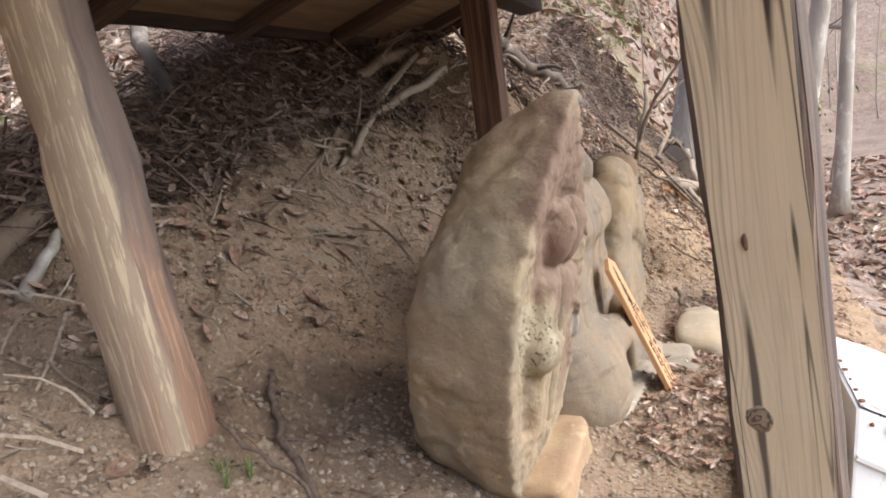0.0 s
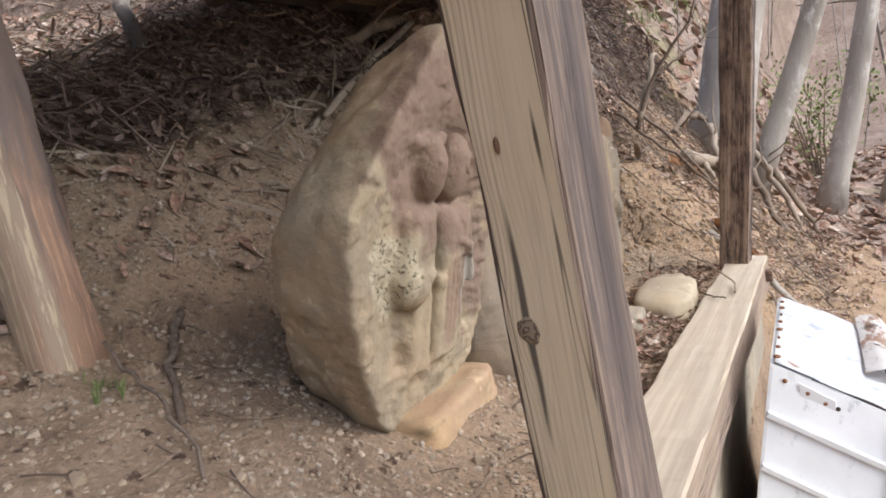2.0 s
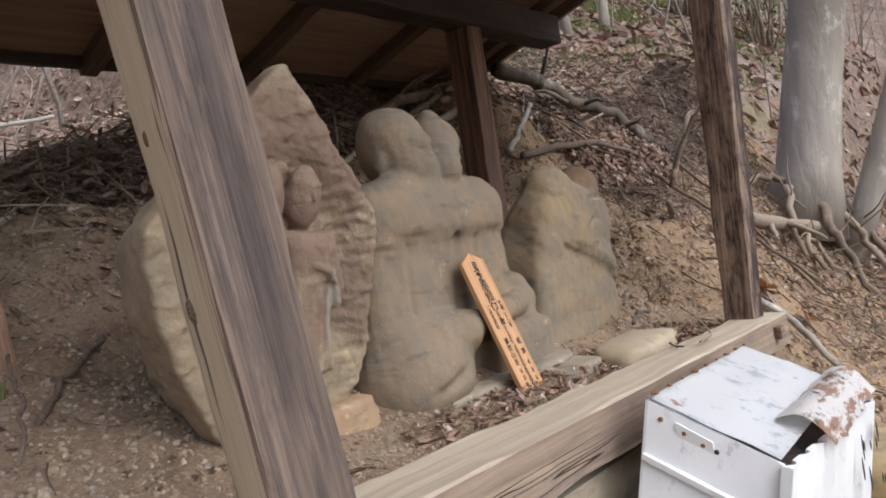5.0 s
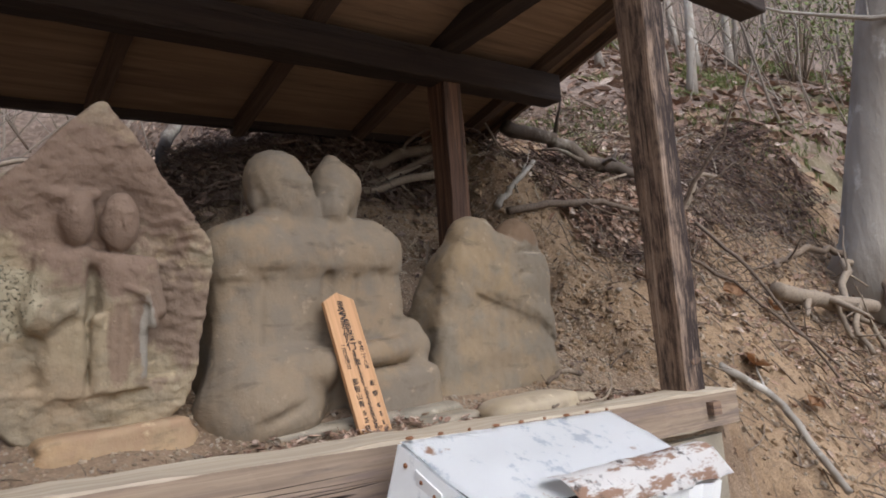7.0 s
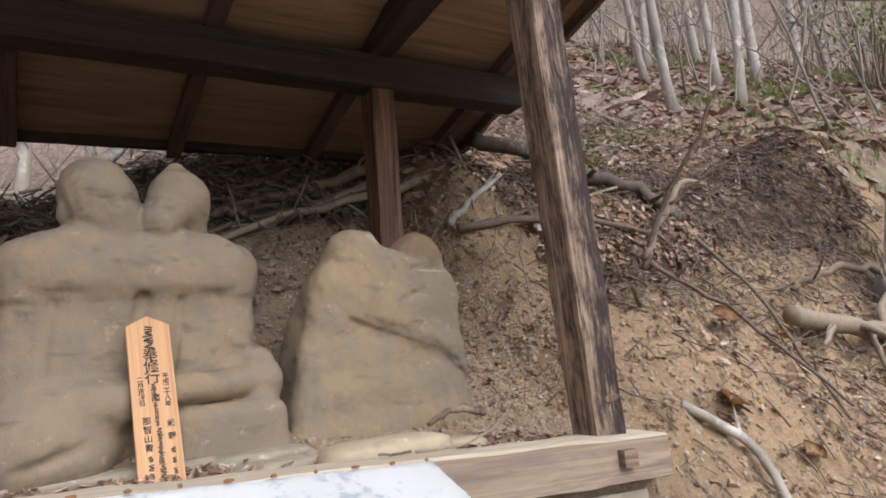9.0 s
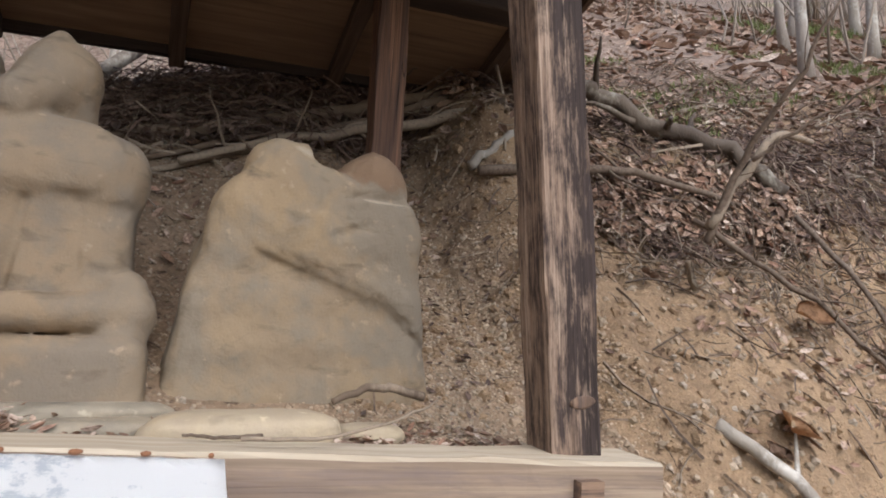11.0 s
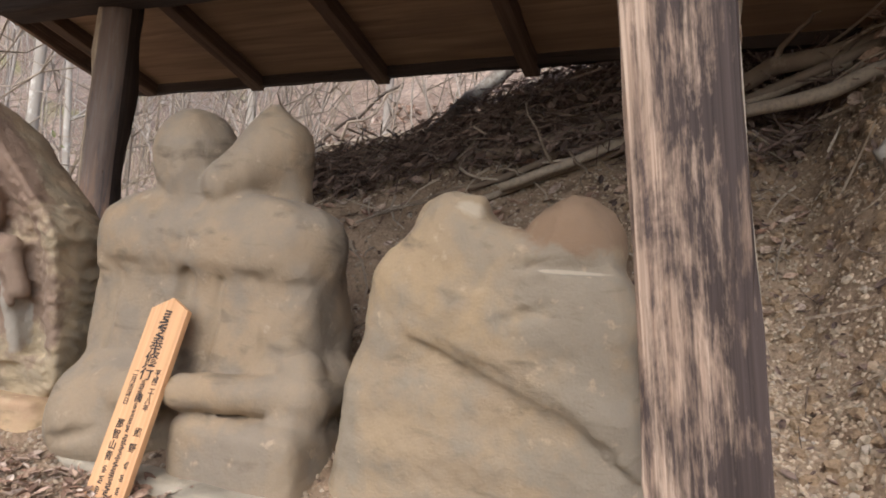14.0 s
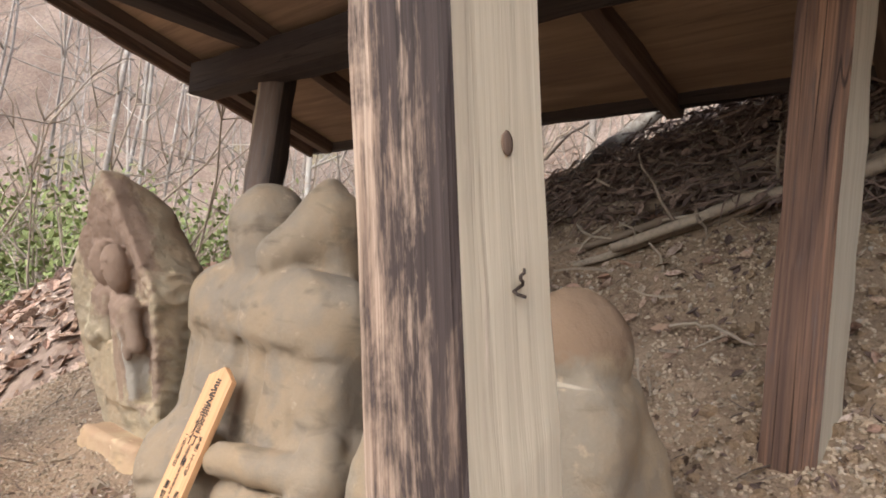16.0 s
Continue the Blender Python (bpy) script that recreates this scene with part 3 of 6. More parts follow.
shelter = tagged(new("shelter"), "open weathered timber shelter with a low sloping board roof", "shelter")
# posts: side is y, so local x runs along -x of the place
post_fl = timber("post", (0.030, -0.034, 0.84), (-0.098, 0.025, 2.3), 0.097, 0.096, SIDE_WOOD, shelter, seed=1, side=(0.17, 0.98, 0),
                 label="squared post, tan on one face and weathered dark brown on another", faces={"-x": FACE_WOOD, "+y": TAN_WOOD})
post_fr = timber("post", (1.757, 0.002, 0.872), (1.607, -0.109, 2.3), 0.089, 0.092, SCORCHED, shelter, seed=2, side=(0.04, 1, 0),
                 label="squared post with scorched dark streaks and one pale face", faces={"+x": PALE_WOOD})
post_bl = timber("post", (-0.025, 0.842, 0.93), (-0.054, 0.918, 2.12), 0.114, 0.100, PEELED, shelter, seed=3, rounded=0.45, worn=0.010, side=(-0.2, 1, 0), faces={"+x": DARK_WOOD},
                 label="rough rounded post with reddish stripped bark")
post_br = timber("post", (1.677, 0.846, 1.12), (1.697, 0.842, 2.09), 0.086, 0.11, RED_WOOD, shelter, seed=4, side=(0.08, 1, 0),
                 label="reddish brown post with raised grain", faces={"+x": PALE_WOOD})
timber("sill", (-0.14, -0.03, 0.945), (1.88, -0.03, 0.827), 0.10, 0.125, SILL_WOOD, shelter, seed=5, side=(0, 1, 0), worn=0.006,
       label="pale cracked sill beam with nails", faces={"-y": SILL_FACE})
timber("peg", (1.715, -0.10, 0.842), (1.755, -0.10, 0.840), 0.035, 0.02, BROWN_WOOD, shelter, seed=6)
timber("plate", (-0.50, 0.865, 2.125), (2.30, 0.81, 2.110), 0.12, 0.105, DARK_WOOD, shelter, seed=7)
timber("plate", (-0.52, -0.04, 2.25), (2.45, -0.04, 2.23), 0.19, 0.10, DARK_WOOD, shelter, seed=8)
timber("tie_beam", (-0.08, 0.01, 2.24), (-0.05, 0.98, 2.21), 0.09, 0.10, DARK_WOOD, shelter, side=(0, 0, 1), seed=9)
timber("tie_beam", (1.65, 0.01, 2.24), (1.69, 0.96, 2.21), 0.09, 0.10, DARK_WOOD, shelter, side=(0, 0, 1), seed=10)
for i, x in enumerate((-0.53, 0.02, 0.57, 1.12, 1.67, 2.22)):
    timber("rafter", (x, 1.52, roof_z(1.52) + 0.0), (x, -0.58, roof_z(-0.58)), 0.052, 0.05, RAFTER_WOOD, shelter, side=(0, 0, 1), seed=11 + i)
for x in (-0.665, 2.36):
    timber("bargeboard", (x, 1.53, roof_z(1.53) + 0.02), (x, -0.62, roof_z(-0.62) + 0.02), 0.02, 0.10, BROWN_WOOD, shelter, side=(0, 0, 1), seed=20)
timber("eave_batten", (-0.67, 1.535, roof_z(1.535) + 0.012), (2.36, 1.45, roof_z(1.45) + 0.012), 0.04, 0.03, DARK_WOOD, shelter, seed=22)
for i in range(5):
    y0 = 1.55 - 0.44 * i
    y1 = y0 - 0.437
    timber("roof_board", (-0.66, (y0 + y1) / 2, roof_z((y0 + y1) / 2) + 0.033), (2.355, (y0 + y1) / 2 - 0.05, roof_z((y0 + y1) / 2) + 0.043), 0.014, 0.435 * 1.05,
           BOARD_WOOD, shelter, side=(0, -1, 0.27), seed=30 + i, worn=0.001)
timber("roof_cover", (-0.72, 0.46, roof_z(0.46) + 0.066), (2.42, 0.42, roof_z(0.42) + 0.076), 0.02, 2.34, DARK_WOOD, shelter, side=(0, -1, 0.27), seed=40,
       label="dark roofing over the boards")
# knots, nails and a hook on the posts
def on_post(post, name, local, r, material, label="", seed=0):
    return bead(name, local, r, material, post, label, seed)
on_post(post_fl, "knot", (-0.0495, 0.020, 0.42), (0.0022, 0.014, 0.016), KNOT, "dark ringed knot")
on_post(post_fl, "splinter", (-0.049, 0.014, 0.61), (0.0025, 0.003, 0.009), RED_WOOD)
on_post(post_fr, "knot", (0.012, -0.0455, 0.098), (0.024, 0.0012, 0.011), BROWN_WOOD, "reddish oval knot", 3)
on_post(post_fr, "knot", (0.0438, 0.004, 0.65), (0.0008, 0.006, 0.008), BROWN_WOOD, "", 4)
bm = bmesh.new()
for i in range(9):
    a0, a1 = 0.75 * i, 0.75 * (i + 1)
    p0 = Vector((0.048 + 0.003 * math.sin(a0), 0.006 + 0.004 * math.cos(1.7 * a0), 0.573 - 0.0018 * i))
    p1 = Vector((0.048 + 0.003 * math.sin(a1), 0.006 + 0.004 * math.cos(1.7 * a1), 0.5712 - 0.0018 * i))
    d = (p1 - p0)
    bmesh.ops.create_cone(bm, cap_ends=True, segments=6, radius1=0.0011, radius2=0.0011, depth=d.length * 1.2, matrix=Matrix.Translation((p0 + p1) / 2) @ d.to_track_quat("Z", "Y").to_matrix().to_4x4())
part("hook", bm, DARK_WOOD, post_fr, "small dark twisted wire hook")
on_post(post_bl, "knot", (0.030, -0.046, 0.62), (0.012, 0.006, 0.013), BROWN_WOOD, "dark knot", 6)
on_post(post_bl, "knot", (-0.049, 0.03, 0.60), (0.002, 0.006, 0.02), KNOT, "", 7)

# ---- footing under the sill ----
bm = bmesh.new()
bmesh.ops.create_cube(bm, size=1, matrix=Matrix.Translation((0.9, -0.005, 0.45)) @ Matrix.Diagonal((1.86, 0.12, 0.84, 1)))
bmesh.ops.bevel(bm, geom=bm.edges[:], offset=0.012, segments=2, affect="EDGES")
for v in bm.verts:
    if v.co.z > 0.8:
        v.co.z = 0.872 - 0.0583 * (v.co.x + 0.14)
footing = tagged(part("footing", bm, CONCRETE), "rough pale concrete footing under the sill beam", "footing", kind="structure")

# ---- carved stones ----
def outline(u, w, pts, k=0.02):
    """Soft distance to a convex outline given clockwise in x and z."""
    d = None
    for (x0, z0), (x1, z1) in zip(pts, pts[1:] + pts[:1]):
        ex, ez = x1 - x0, z1 - z0
        ln = math.hypot(ex, ez)
        e = ((u - x0) * ez - (w - z0) * ex) / ln
        d = e if d is None else smax(d, e, k)
    return d

def stele_field(p):
    u, w = p[0], p[2]
    v = p[1] - (0.37 - 0.22 * (w - 1.0))
    edge = outline(u, w, [(0.315, 1.633), (0.125, 1.455), (0.052, 1.375), (0.048, 1.28), (0.085, 1.15), (0.155, 1.0), (0.235, 0.968), (0.41, 0.968),
                          (0.487, 1.03), (0.528, 1.23), (0.535, 1.36)])
    plain = edge
    edge = edge + 0.003 * rumple(p, 0.10, 4) + 0.18 * np.maximum(v - 0.05, 0)
    thick = 0.198 - 0.04 * np.maximum(w - 1.36, 0) - 0.9 * np.maximum(w - 1.56, 0) + 0.10 * np.clip(1.22 - w, 0, 0.14)
    back = v - thick + 1.3 * np.maximum(1.09 - w, 0)
    chips = 0.0028 * rumple(p, 0.045, 12) + 0.0022 * rumple(p, 0.016, 17)
    # the front is worked down like a bowl towards the figures, with tool marks along one rim
    bowl = np.clip((-plain - 0.012) / 0.085, 0, 1)
    bowl = bowl * bowl * (3 - 2 * bowl) * np.clip((w - 1.086) / 0.010, 0, 1) * np.clip((1.53 - w) / 0.09, 0, 1)
    tooled = np.clip((u - 0.40) / 0.03, 0, 1) * np.clip((w - 1.10) / 0.02, 0, 1)
    bowl = bowl * (0.014 + 0.020 * np.clip((u - 0.24) / 0.12, 0, 1)) + 0.0012 * tooled * np.sin(w * 240 + 30 * u + 3 * rumple(p, 0.08, 50))
    body = smax(smax(edge, bowl - v + chips, 0.010), back, 0.085)
    niche = ell((u, v, w), (0.300, -0.012, 1.40), (0.112, 0.034, 0.082))
    niche = smin(niche, ell((u, v, w), (0.285, -0.012, 1.22), (0.120, 0.026, 0.125)), 0.03)
    body = smax(body, -smax(niche, 1.088 - w, 0.01), 0.012)
    q = (u, v, w)
    # two standing figures
    fig = ell(q, (0.272, 0.004, 1.404), (0.032, 0.034, 0.054))
    fig = smin(fig, cap(q, (0.232, 0.006, 1.447), (0.300, 0.002, 1.450), 0.010, 0.014), 0.008)
    right = ell(q, (0.346, 0.004, 1.400), (0.038, 0.034, 0.060))
    for x in (0.272, 0.347):
        k = cap(q, (x - 0.001, -0.030, 1.410), (x - 0.001, -0.033, 1.388), 0.003, 0.005)
        brow = cap(q, (x - 0.016, -0.027, 1.416), (x + 0.016, -0.027, 1.416), 0.003, 0.003)
        both = smin(k, brow, 0.004)
        fig, right = (smin(fig, both, 0.006), right) if x < 0.3 else (fig, smin(right, both, 0.006))
    fig = smin(fig, right, 0.004)
    left = slab(q, (0.252, 0.012, 1.275), (0.040, 0.030, 0.072), 0.026)
    left = smin(left, cap(q, (0.222, 0.004, 1.325), (0.205, 0.0, 1.245), 0.021, 0.030), 0.008)
    left = smin(left, ell(q, (0.212, -0.008, 1.228), (0.036, 0.032, 0.038)), 0.008)
    left = smin(left, cap(q, (0.225, -0.014, 1.222), (0.262, -0.016, 1.238), 0.020, 0.012), 0.006)
    left = smin(left, slab(q, (0.250, 0.020, 1.128), (0.042, 0.034, 0.090), 0.022), 0.012)
    left = smin(left, cap(q, (0.228, 0.010, 1.332), (0.288, 0.012, 1.338), 0.020, 0.020), 0.012)
    rite = slab(q, (0.358, 0.010, 1.258), (0.052, 0.032, 0.072), 0.028)
    rite = smin(rite, cap(q, (0.402, 0.004, 1.305), (0.416, 0.004, 1.225), 0.020, 0.022), 0.008)
    rite = smin(rite, cap(q, (0.352, -0.018, 1.275), (0.388, -0.020, 1.258), 0.009, 0.012), 0.005)
    rite = smin(rite, cap(q, (0.388, -0.020, 1.258), (0.406, -0.016, 1.198), 0.012, 0.014), 0.005)
    rite = smin(rite, cap(q, (0.303, -0.010, 1.216), (0.330, -0.018, 1.206), 0.014, 0.014), 0.006)
    rite = smin(rite, slab(q, (0.346, 0.014, 1.135), (0.057, 0.034, 0.095), 0.024), 0.012)
    rite = smin(rite, cap(q, (0.315, 0.012, 1.328), (0.402, 0.010, 1.315), 0.021, 0.022), 0.012)
    for x, r0 in ((0.318, 0.004), (0.335, 0.003), (0.352, 0.005), (0.371, 0.004), (0.386, 0.003)):
        rite = smax(rite, -cap(q, (x + 0.004, -0.021, 1.235), (x, -0.023, 1.092), r0, r0 + 0.001), 0.004)
    for a, b in (((0.243, -0.020, 1.32), (0.262, -0.020, 1.27)), ((0.278, -0.020, 1.32), (0.262, -0.020, 1.27)), ((0.345, -0.024, 1.318), (0.372, -0.024, 1.285)), ((0.262, -0.016, 1.20), (0.245, -0.016, 1.10))):
        left = smax(left, -cap(q, a, b, 0.004, 0.004), 0.005)
        rite = smax(rite, -cap(q, a, b, 0.004, 0.004), 0.005)
    fig = smin(fig, smin(left, rite, 0.004), 0.009)
    fig = smax(fig, 1.07 - w, 0.004)
    body = smin(body, fig + 0.0010 * rumple(p, 0.02, 44) + 0.003, 0.020)
    side = np.clip((v - 0.03) / 0.05, 0, 1)
    flakes = np.maximum(np.sin(w * 130 + 7 * rumple(p, 0.25, 20)), 0.55) * np.clip(1.5 * rumple(p, 0.12, 23) + 0.4, 0, 1)
    # coarse chisel courses down the other flank
    flank = np.clip((u - 0.43) / 0.04, 0, 1) * np.clip((v + 0.005) / 0.03, 0, 1) * np.clip((0.17 - v) / 0.04, 0, 1)
    body = body + 0.0045 * flank * np.abs(np.sin(w * 105 + 16 * v + 2.2 * rumple(p, 0.12, 50)))
    return body + 0.0012 * rumple(p, 0.035, 30) - 0.006 * side * np.clip((0.34 - u) / 0.06, 0, 1) * (flakes - 0.55) + 0.002 * rumple(p, 0.09, 33)

def couple_field(p):
    x, y, z = p
    # robed block of the two bodies
    edge = outline(x, z, [(0.515, 0.90), (1.105, 0.90), (1.098, 1.05), (1.088, 1.22), (1.085, 1.35), (1.04, 1.415), (0.94, 1.445), (0.70, 1.45), (0.60, 1.42), (0.555, 1.36), (0.548, 1.22)], 0.03)
    under = 1.288 - z
    front = 0.335 + 0.30 * np.maximum(edge + 0.085, 0) + 0.014 * np.clip(under / 0.008, 0, 1) * np.exp(-np.maximum(under, 0) / 0.16)
    d = smax(smax(edge, front - y, 0.04), y - (0.575 - 0.3 * np.maximum(z - 1.2, 0)), 0.08)
    # arms round one another
    arm = cap(p, (0.605, 0.425, 1.350), (0.685, 0.396, 1.347), 0.052, 0.056)
    arm = smin(arm, cap(p, (0.685, 0.396, 1.347), (0.86, 0.376, 1.330), 0.056, 0.046), 0.04)
    arm = smin(arm, cap(p, (1.04, 0.430, 1.343), (0.97, 0.396, 1.343), 0.056, 0.058), 0.05)
    arm = smin(arm, cap(p, (0.97, 0.396, 1.343), (0.80, 0.380, 1.342), 0.058, 0.040), 0.022)
    d = smin(d, arm, 0.055)
    # one hand laid flat on the other's arm
    d = smin(d, cap(p, (0.80, 0.352, 1.352), (0.735, 0.350, 1.362), 0.024, 0.016), 0.012)
    # heads cheek to cheek: a round one, and a longer face below a peaked crown
    l = ell(p, (0.757, 0.430, 1.505), (0.082, 0.088, 0.112), 20)
    l = smin(l, ell(p, (0.795, 0.388, 1.442), (0.045, 0.046, 0.050)), 0.03)
    l = smin(l, cap(p, (0.772, 0.356, 1.508), (0.788, 0.350, 1.470), 0.008, 0.013), 0.024)
    l = smin(l, cap(p, (0.745, 0.352, 1.520), (0.800, 0.358, 1.522), 0.006, 0.006), 0.022)
    l = smin(l, ell(p, (0.682, 0.415, 1.485), (0.012, 0.020, 0.028)), 0.014)
    r = cap(p, (0.922, 0.440, 1.525), (0.868, 0.378, 1.452), 0.066, 0.044)
    r = smin(r, cap(p, (0.935, 0.455, 1.535), (0.945, 0.470, 1.44), 0.056, 0.050), 0.03)
    r = smin(r, ell(p, (0.920, 0.450, 1.568), (0.025, 0.036, 0.050)), 0.024)
    r = smin(r, cap(p, (0.880, 0.362, 1.500), (0.866, 0.350, 1.470), 0.008, 0.010), 0.024)
    d = smin(smin(d, l, 0.012), r, 0.007)
    # laps, knees and hands
    d = smin(d, ell(p, (0.655, 0.385, 0.99), (0.150, 0.130, 0.125)), 0.03)
    d = smin(d, cap(p, (0.62, 0.37, 1.04), (0.765, 0.318, 1.065), 0.078, 0.050), 0.025)
    d = smin(d, cap(p, (0.765, 0.318, 1.065), (0.80, 0.312, 1.075), 0.042, 0.036), 0.012)
    d = smin(d, slab(p, (0.985, 0.375, 0.975), (0.132, 0.095, 0.072), 0.035), 0.012)
    d = smin(d, cap(p, (1.075, 0.36, 1.09), (0.88, 0.295, 1.082), 0.036, 0.033), 0.006)
    d = smin(d, cap(p, (1.075, 0.37, 1.08), (1.068, 0.46, 1.10), 0.05, 0.055), 0.02)
    d = smin(d, cap(p, (1.066, 0.375, 1.125), (1.068, 0.345, 0.99), 0.043, 0.046), 0.006)
    # folds and joints
    for a, b, r0 in (((0.828, 0.345, 1.285), (0.808, 0.33, 1.13), 0.014), ((0.905, 0.345, 1.28), (0.885, 0.345, 1.13), 0.006), ((0.985, 0.345, 1.28), (1.01, 0.345, 1.15), 0.005), ((0.66, 0.345, 1.28), (0.64, 0.345, 1.12), 0.004),
                     ((0.60, 0.262, 0.962), (0.76, 0.258, 1.01), 0.008), ((0.57, 0.335, 1.292), (0.82, 0.318, 1.285), 0.010), ((0.82, 0.318, 1.285), (1.06, 0.335, 1.285), 0.010),
                     ((0.86, 0.28, 1.046), (1.09, 0.29, 1.048), 0.006), ((0.82, 0.325, 1.41), (0.835, 0.315, 1.30), 0.007), ((0.70, 0.335, 1.41), (0.80, 0.33, 1.39), 0.005), ((0.95, 0.335, 1.41), (0.86, 0.325, 1.375), 0.005)):
        d = smax(d, -cap(p, a, b, r0, r0), 0.014)
    d = smax(d, 0.90 - z, 0.02)
    return d + 0.0035 * rumple(p, 0.12, 3) + 0.0013 * rumple(p, 0.03, 30)

def pair_field(p):
    x, y, z = p
    front = 0.320 - 0.06 * (z - 1.2)
    under = 1.213 - 0.37 * (x - 1.31) - 0.45 * np.maximum(x - 1.54, 0) - z
    front = front + 0.015 * np.clip(under / 0.008, 0, 1) * np.exp(-np.maximum(under, 0) / 0.14) * np.clip((x - 1.27) / 0.05, 0, 1)
    edge = outline(x, z, [(1.120, 0.85), (1.668, 0.85), (1.66, 1.02), (1.632, 1.20), (1.605, 1.34), (1.40, 1.405), (1.29, 1.395), (1.222, 1.34), (1.18, 1.22)], 0.03)
    edge = edge + 0.004 * rumple(p, 0.16, 14)
    d = smax(smax(edge, front - y + 0.30 * np.maximum(edge + 0.05, 0), 0.035), y - (0.56 - 0.40 * np.maximum(z - 1.12, 0)), 0.06)
    d = smin(d, ell(p, (1.335, 0.38, 1.385), (0.066, 0.07, 0.062), 30), 0.03)
    d = smin(d, cap(p, (1.372, 0.365, 1.418), (1.31, 0.385, 1.39), 0.026, 0.045), 0.012)
    d = smax(d, -cap(p, (1.418, 0.25, 1.414), (1.418, 0.6, 1.425), 0.020, 0.03), 0.012)
    d = smin(d, smax(ell(p, (1.525, 0.392, 1.368), (0.079, 0.076, 0.082)), 0.55 * np.abs(x - 1.52) + 0.35 * np.abs(y - 0.39) + 1.0 * (z - 1.462), 0.03), 0.004)
    # sleeves stand a little proud of the robe
    d = smin(d, cap(p, (1.27, 0.365, 1.30), (1.42, 0.345, 1.255), 0.04, 0.034), 0.04)
    d = smin(d, cap(p, (1.575, 0.375, 1.28), (1.49, 0.345, 1.25), 0.045, 0.034), 0.04)
    d = smin(d, cap(p, (1.40, 0.345, 1.215), (1.590, 0.36, 1.125), 0.034, 0.028), 0.03)
    for a, b, r0 in (((1.33, 0.315, 1.205), (1.443, 0.308, 1.166), 0.006), ((1.443, 0.308, 1.166), (1.544, 0.315, 1.123), 0.008), ((1.544, 0.318, 1.123), (1.60, 0.335, 1.075), 0.006),
                     ((1.444, 0.305, 1.255), (1.503, 0.308, 1.275), 0.006), ((1.42, 0.31, 1.385), (1.405, 0.31, 1.30), 0.005), ((1.45, 0.31, 1.335), (1.61, 0.33, 1.330), 0.006)):
        d = smax(d, -cap(p, a, b, r0, r0), 0.012)
    # fingers of one hand
    for i in range(4):
        d = smin(d, cap(p, (1.572 + 0.012 * i, 0.338 + 0.004 * i, 1.112 + 0.006 * i), (1.594 + 0.011 * i, 0.340 + 0.006 * i, 1.078 + 0.008 * i), 0.008, 0.006), 0.006)
    d = smax(d, 0.855 - z, 0.02)
    return d + 0.0045 * rumple(p, 0.13, 8) + 0.0016 * rumple(p, 0.03, 36)

stele = tagged(surface("stele", stele_field, (0.0, 0.18, 0.94), (0.57, 0.62, 1.66), 0.0045, STELE_STONE),
               "pointed brown stone stele carved with two standing figures", "stele")
couple = tagged(surface("statue", couple_field, (0.46, 0.20, 0.90), (1.16, 0.58, 1.65), 0.0065, COUPLE_STONE),
                "smooth grey-brown stone statue of an embracing couple", "statue")
pair = tagged(surface("statue", pair_field, (1.10, 0.22, 0.89), (1.69, 0.60, 1.48), 0.006, PAIR_STONE),
              "low weathered tan stone statue of a huddled pair", "statue")

def boulder(name, c, r, material, label, category, turn=0.0, seed=0, square=4.0):
    """A worn stone block: a rounded box with dents."""
    bm = bmesh.new()
    bmesh.ops.create_cube(bm, size=2)
    bmesh.ops.subdivide_edges(bm, edges=bm.edges[:], cuts=9, use_grid_fill=True)
    for v in bm.verts:
        q = v.co.copy()
        k = (abs(q.x) ** square + abs(q.y) ** square + abs(q.z) ** square) ** (1 / square)
        q = q / k
        q *= 1 + 0.10 * noise.noise(q * 1.4 + Vector((seed, 0, 0))) + 0.03 * noise.noise(q * 5 + Vector((0, seed, 0)))
        v.co = Vector((q.x * r[0], q.y * r[1], q.z * r[2]))
    ob = part(name, bm, material, None, "", True)
    ob.matrix_world = pose(*c, 0, 0, turn)
    return tagged(ob, label, category)

boulder("base_stone", (0.335, 0.365, 0.967), (0.150, 0.062, 0.04), SLAB_STONE, "orange-tan flat base stone under the stele", "stone", 4, 2, 6)
boulder("mortar_bed", (0.345, 0.36, 0.915), (0.165, 0.085, 0.030), CONCRETE, "pale mortar bed below the base stone", "mortar", 3, 5, 4)
boulder("mortar_bed", (1.04, 0.21, 0.900), (0.10, 0.06, 0.024), CONCRETE, "pale mortar strip between the statues and the sill", "mortar", 8, 21, 4)
boulder("mortar_bed", (0.88, 0.35, 0.914), (0.28, 0.105, 0.030), CONCRETE, "pale mortar bed below the stone couple", "mortar", -3, 8, 5)
boulder("flat_stone", (1.265, 0.14, 0.895), (0.150, 0.08, 0.046), PALE_SLAB, "smooth tan flat stone behind the sill", "stone", 3, 11, 4)
boulder("flat_stone", (1.47, 0.16, 0.888), (0.055, 0.05, 0.025), PALE_SLAB, "small tan flat stone behind the sill", "stone", 20, 14, 4)
boulder("block_stone", (1.59, -0.36, 0.41), (0.145, 0.13, 0.17), BLOCK_STONE, "large yellowish squared stone beside the metal box", "stone", 12, 17, 5)

# ---- metal box ----
def sheet(bm, corners, thick, inward):
    """A flat panel of some thickness."""
    a = [bm.verts.new(Vector(c)) for c in corners]
    b = [bm.verts.new(Vector(c) + Vector(inward).normalized() * thick) for c in corners]
    n = len(a)
    bm.faces.new(a)
    bm.faces.new(b[::-1])
    for i in range(n):
        bm.faces.new((a[i], b[i], b[(i + 1) % n], a[(i + 1) % n]))
    bmesh.ops.recalc_face_normals(bm, faces=bm.faces[:])

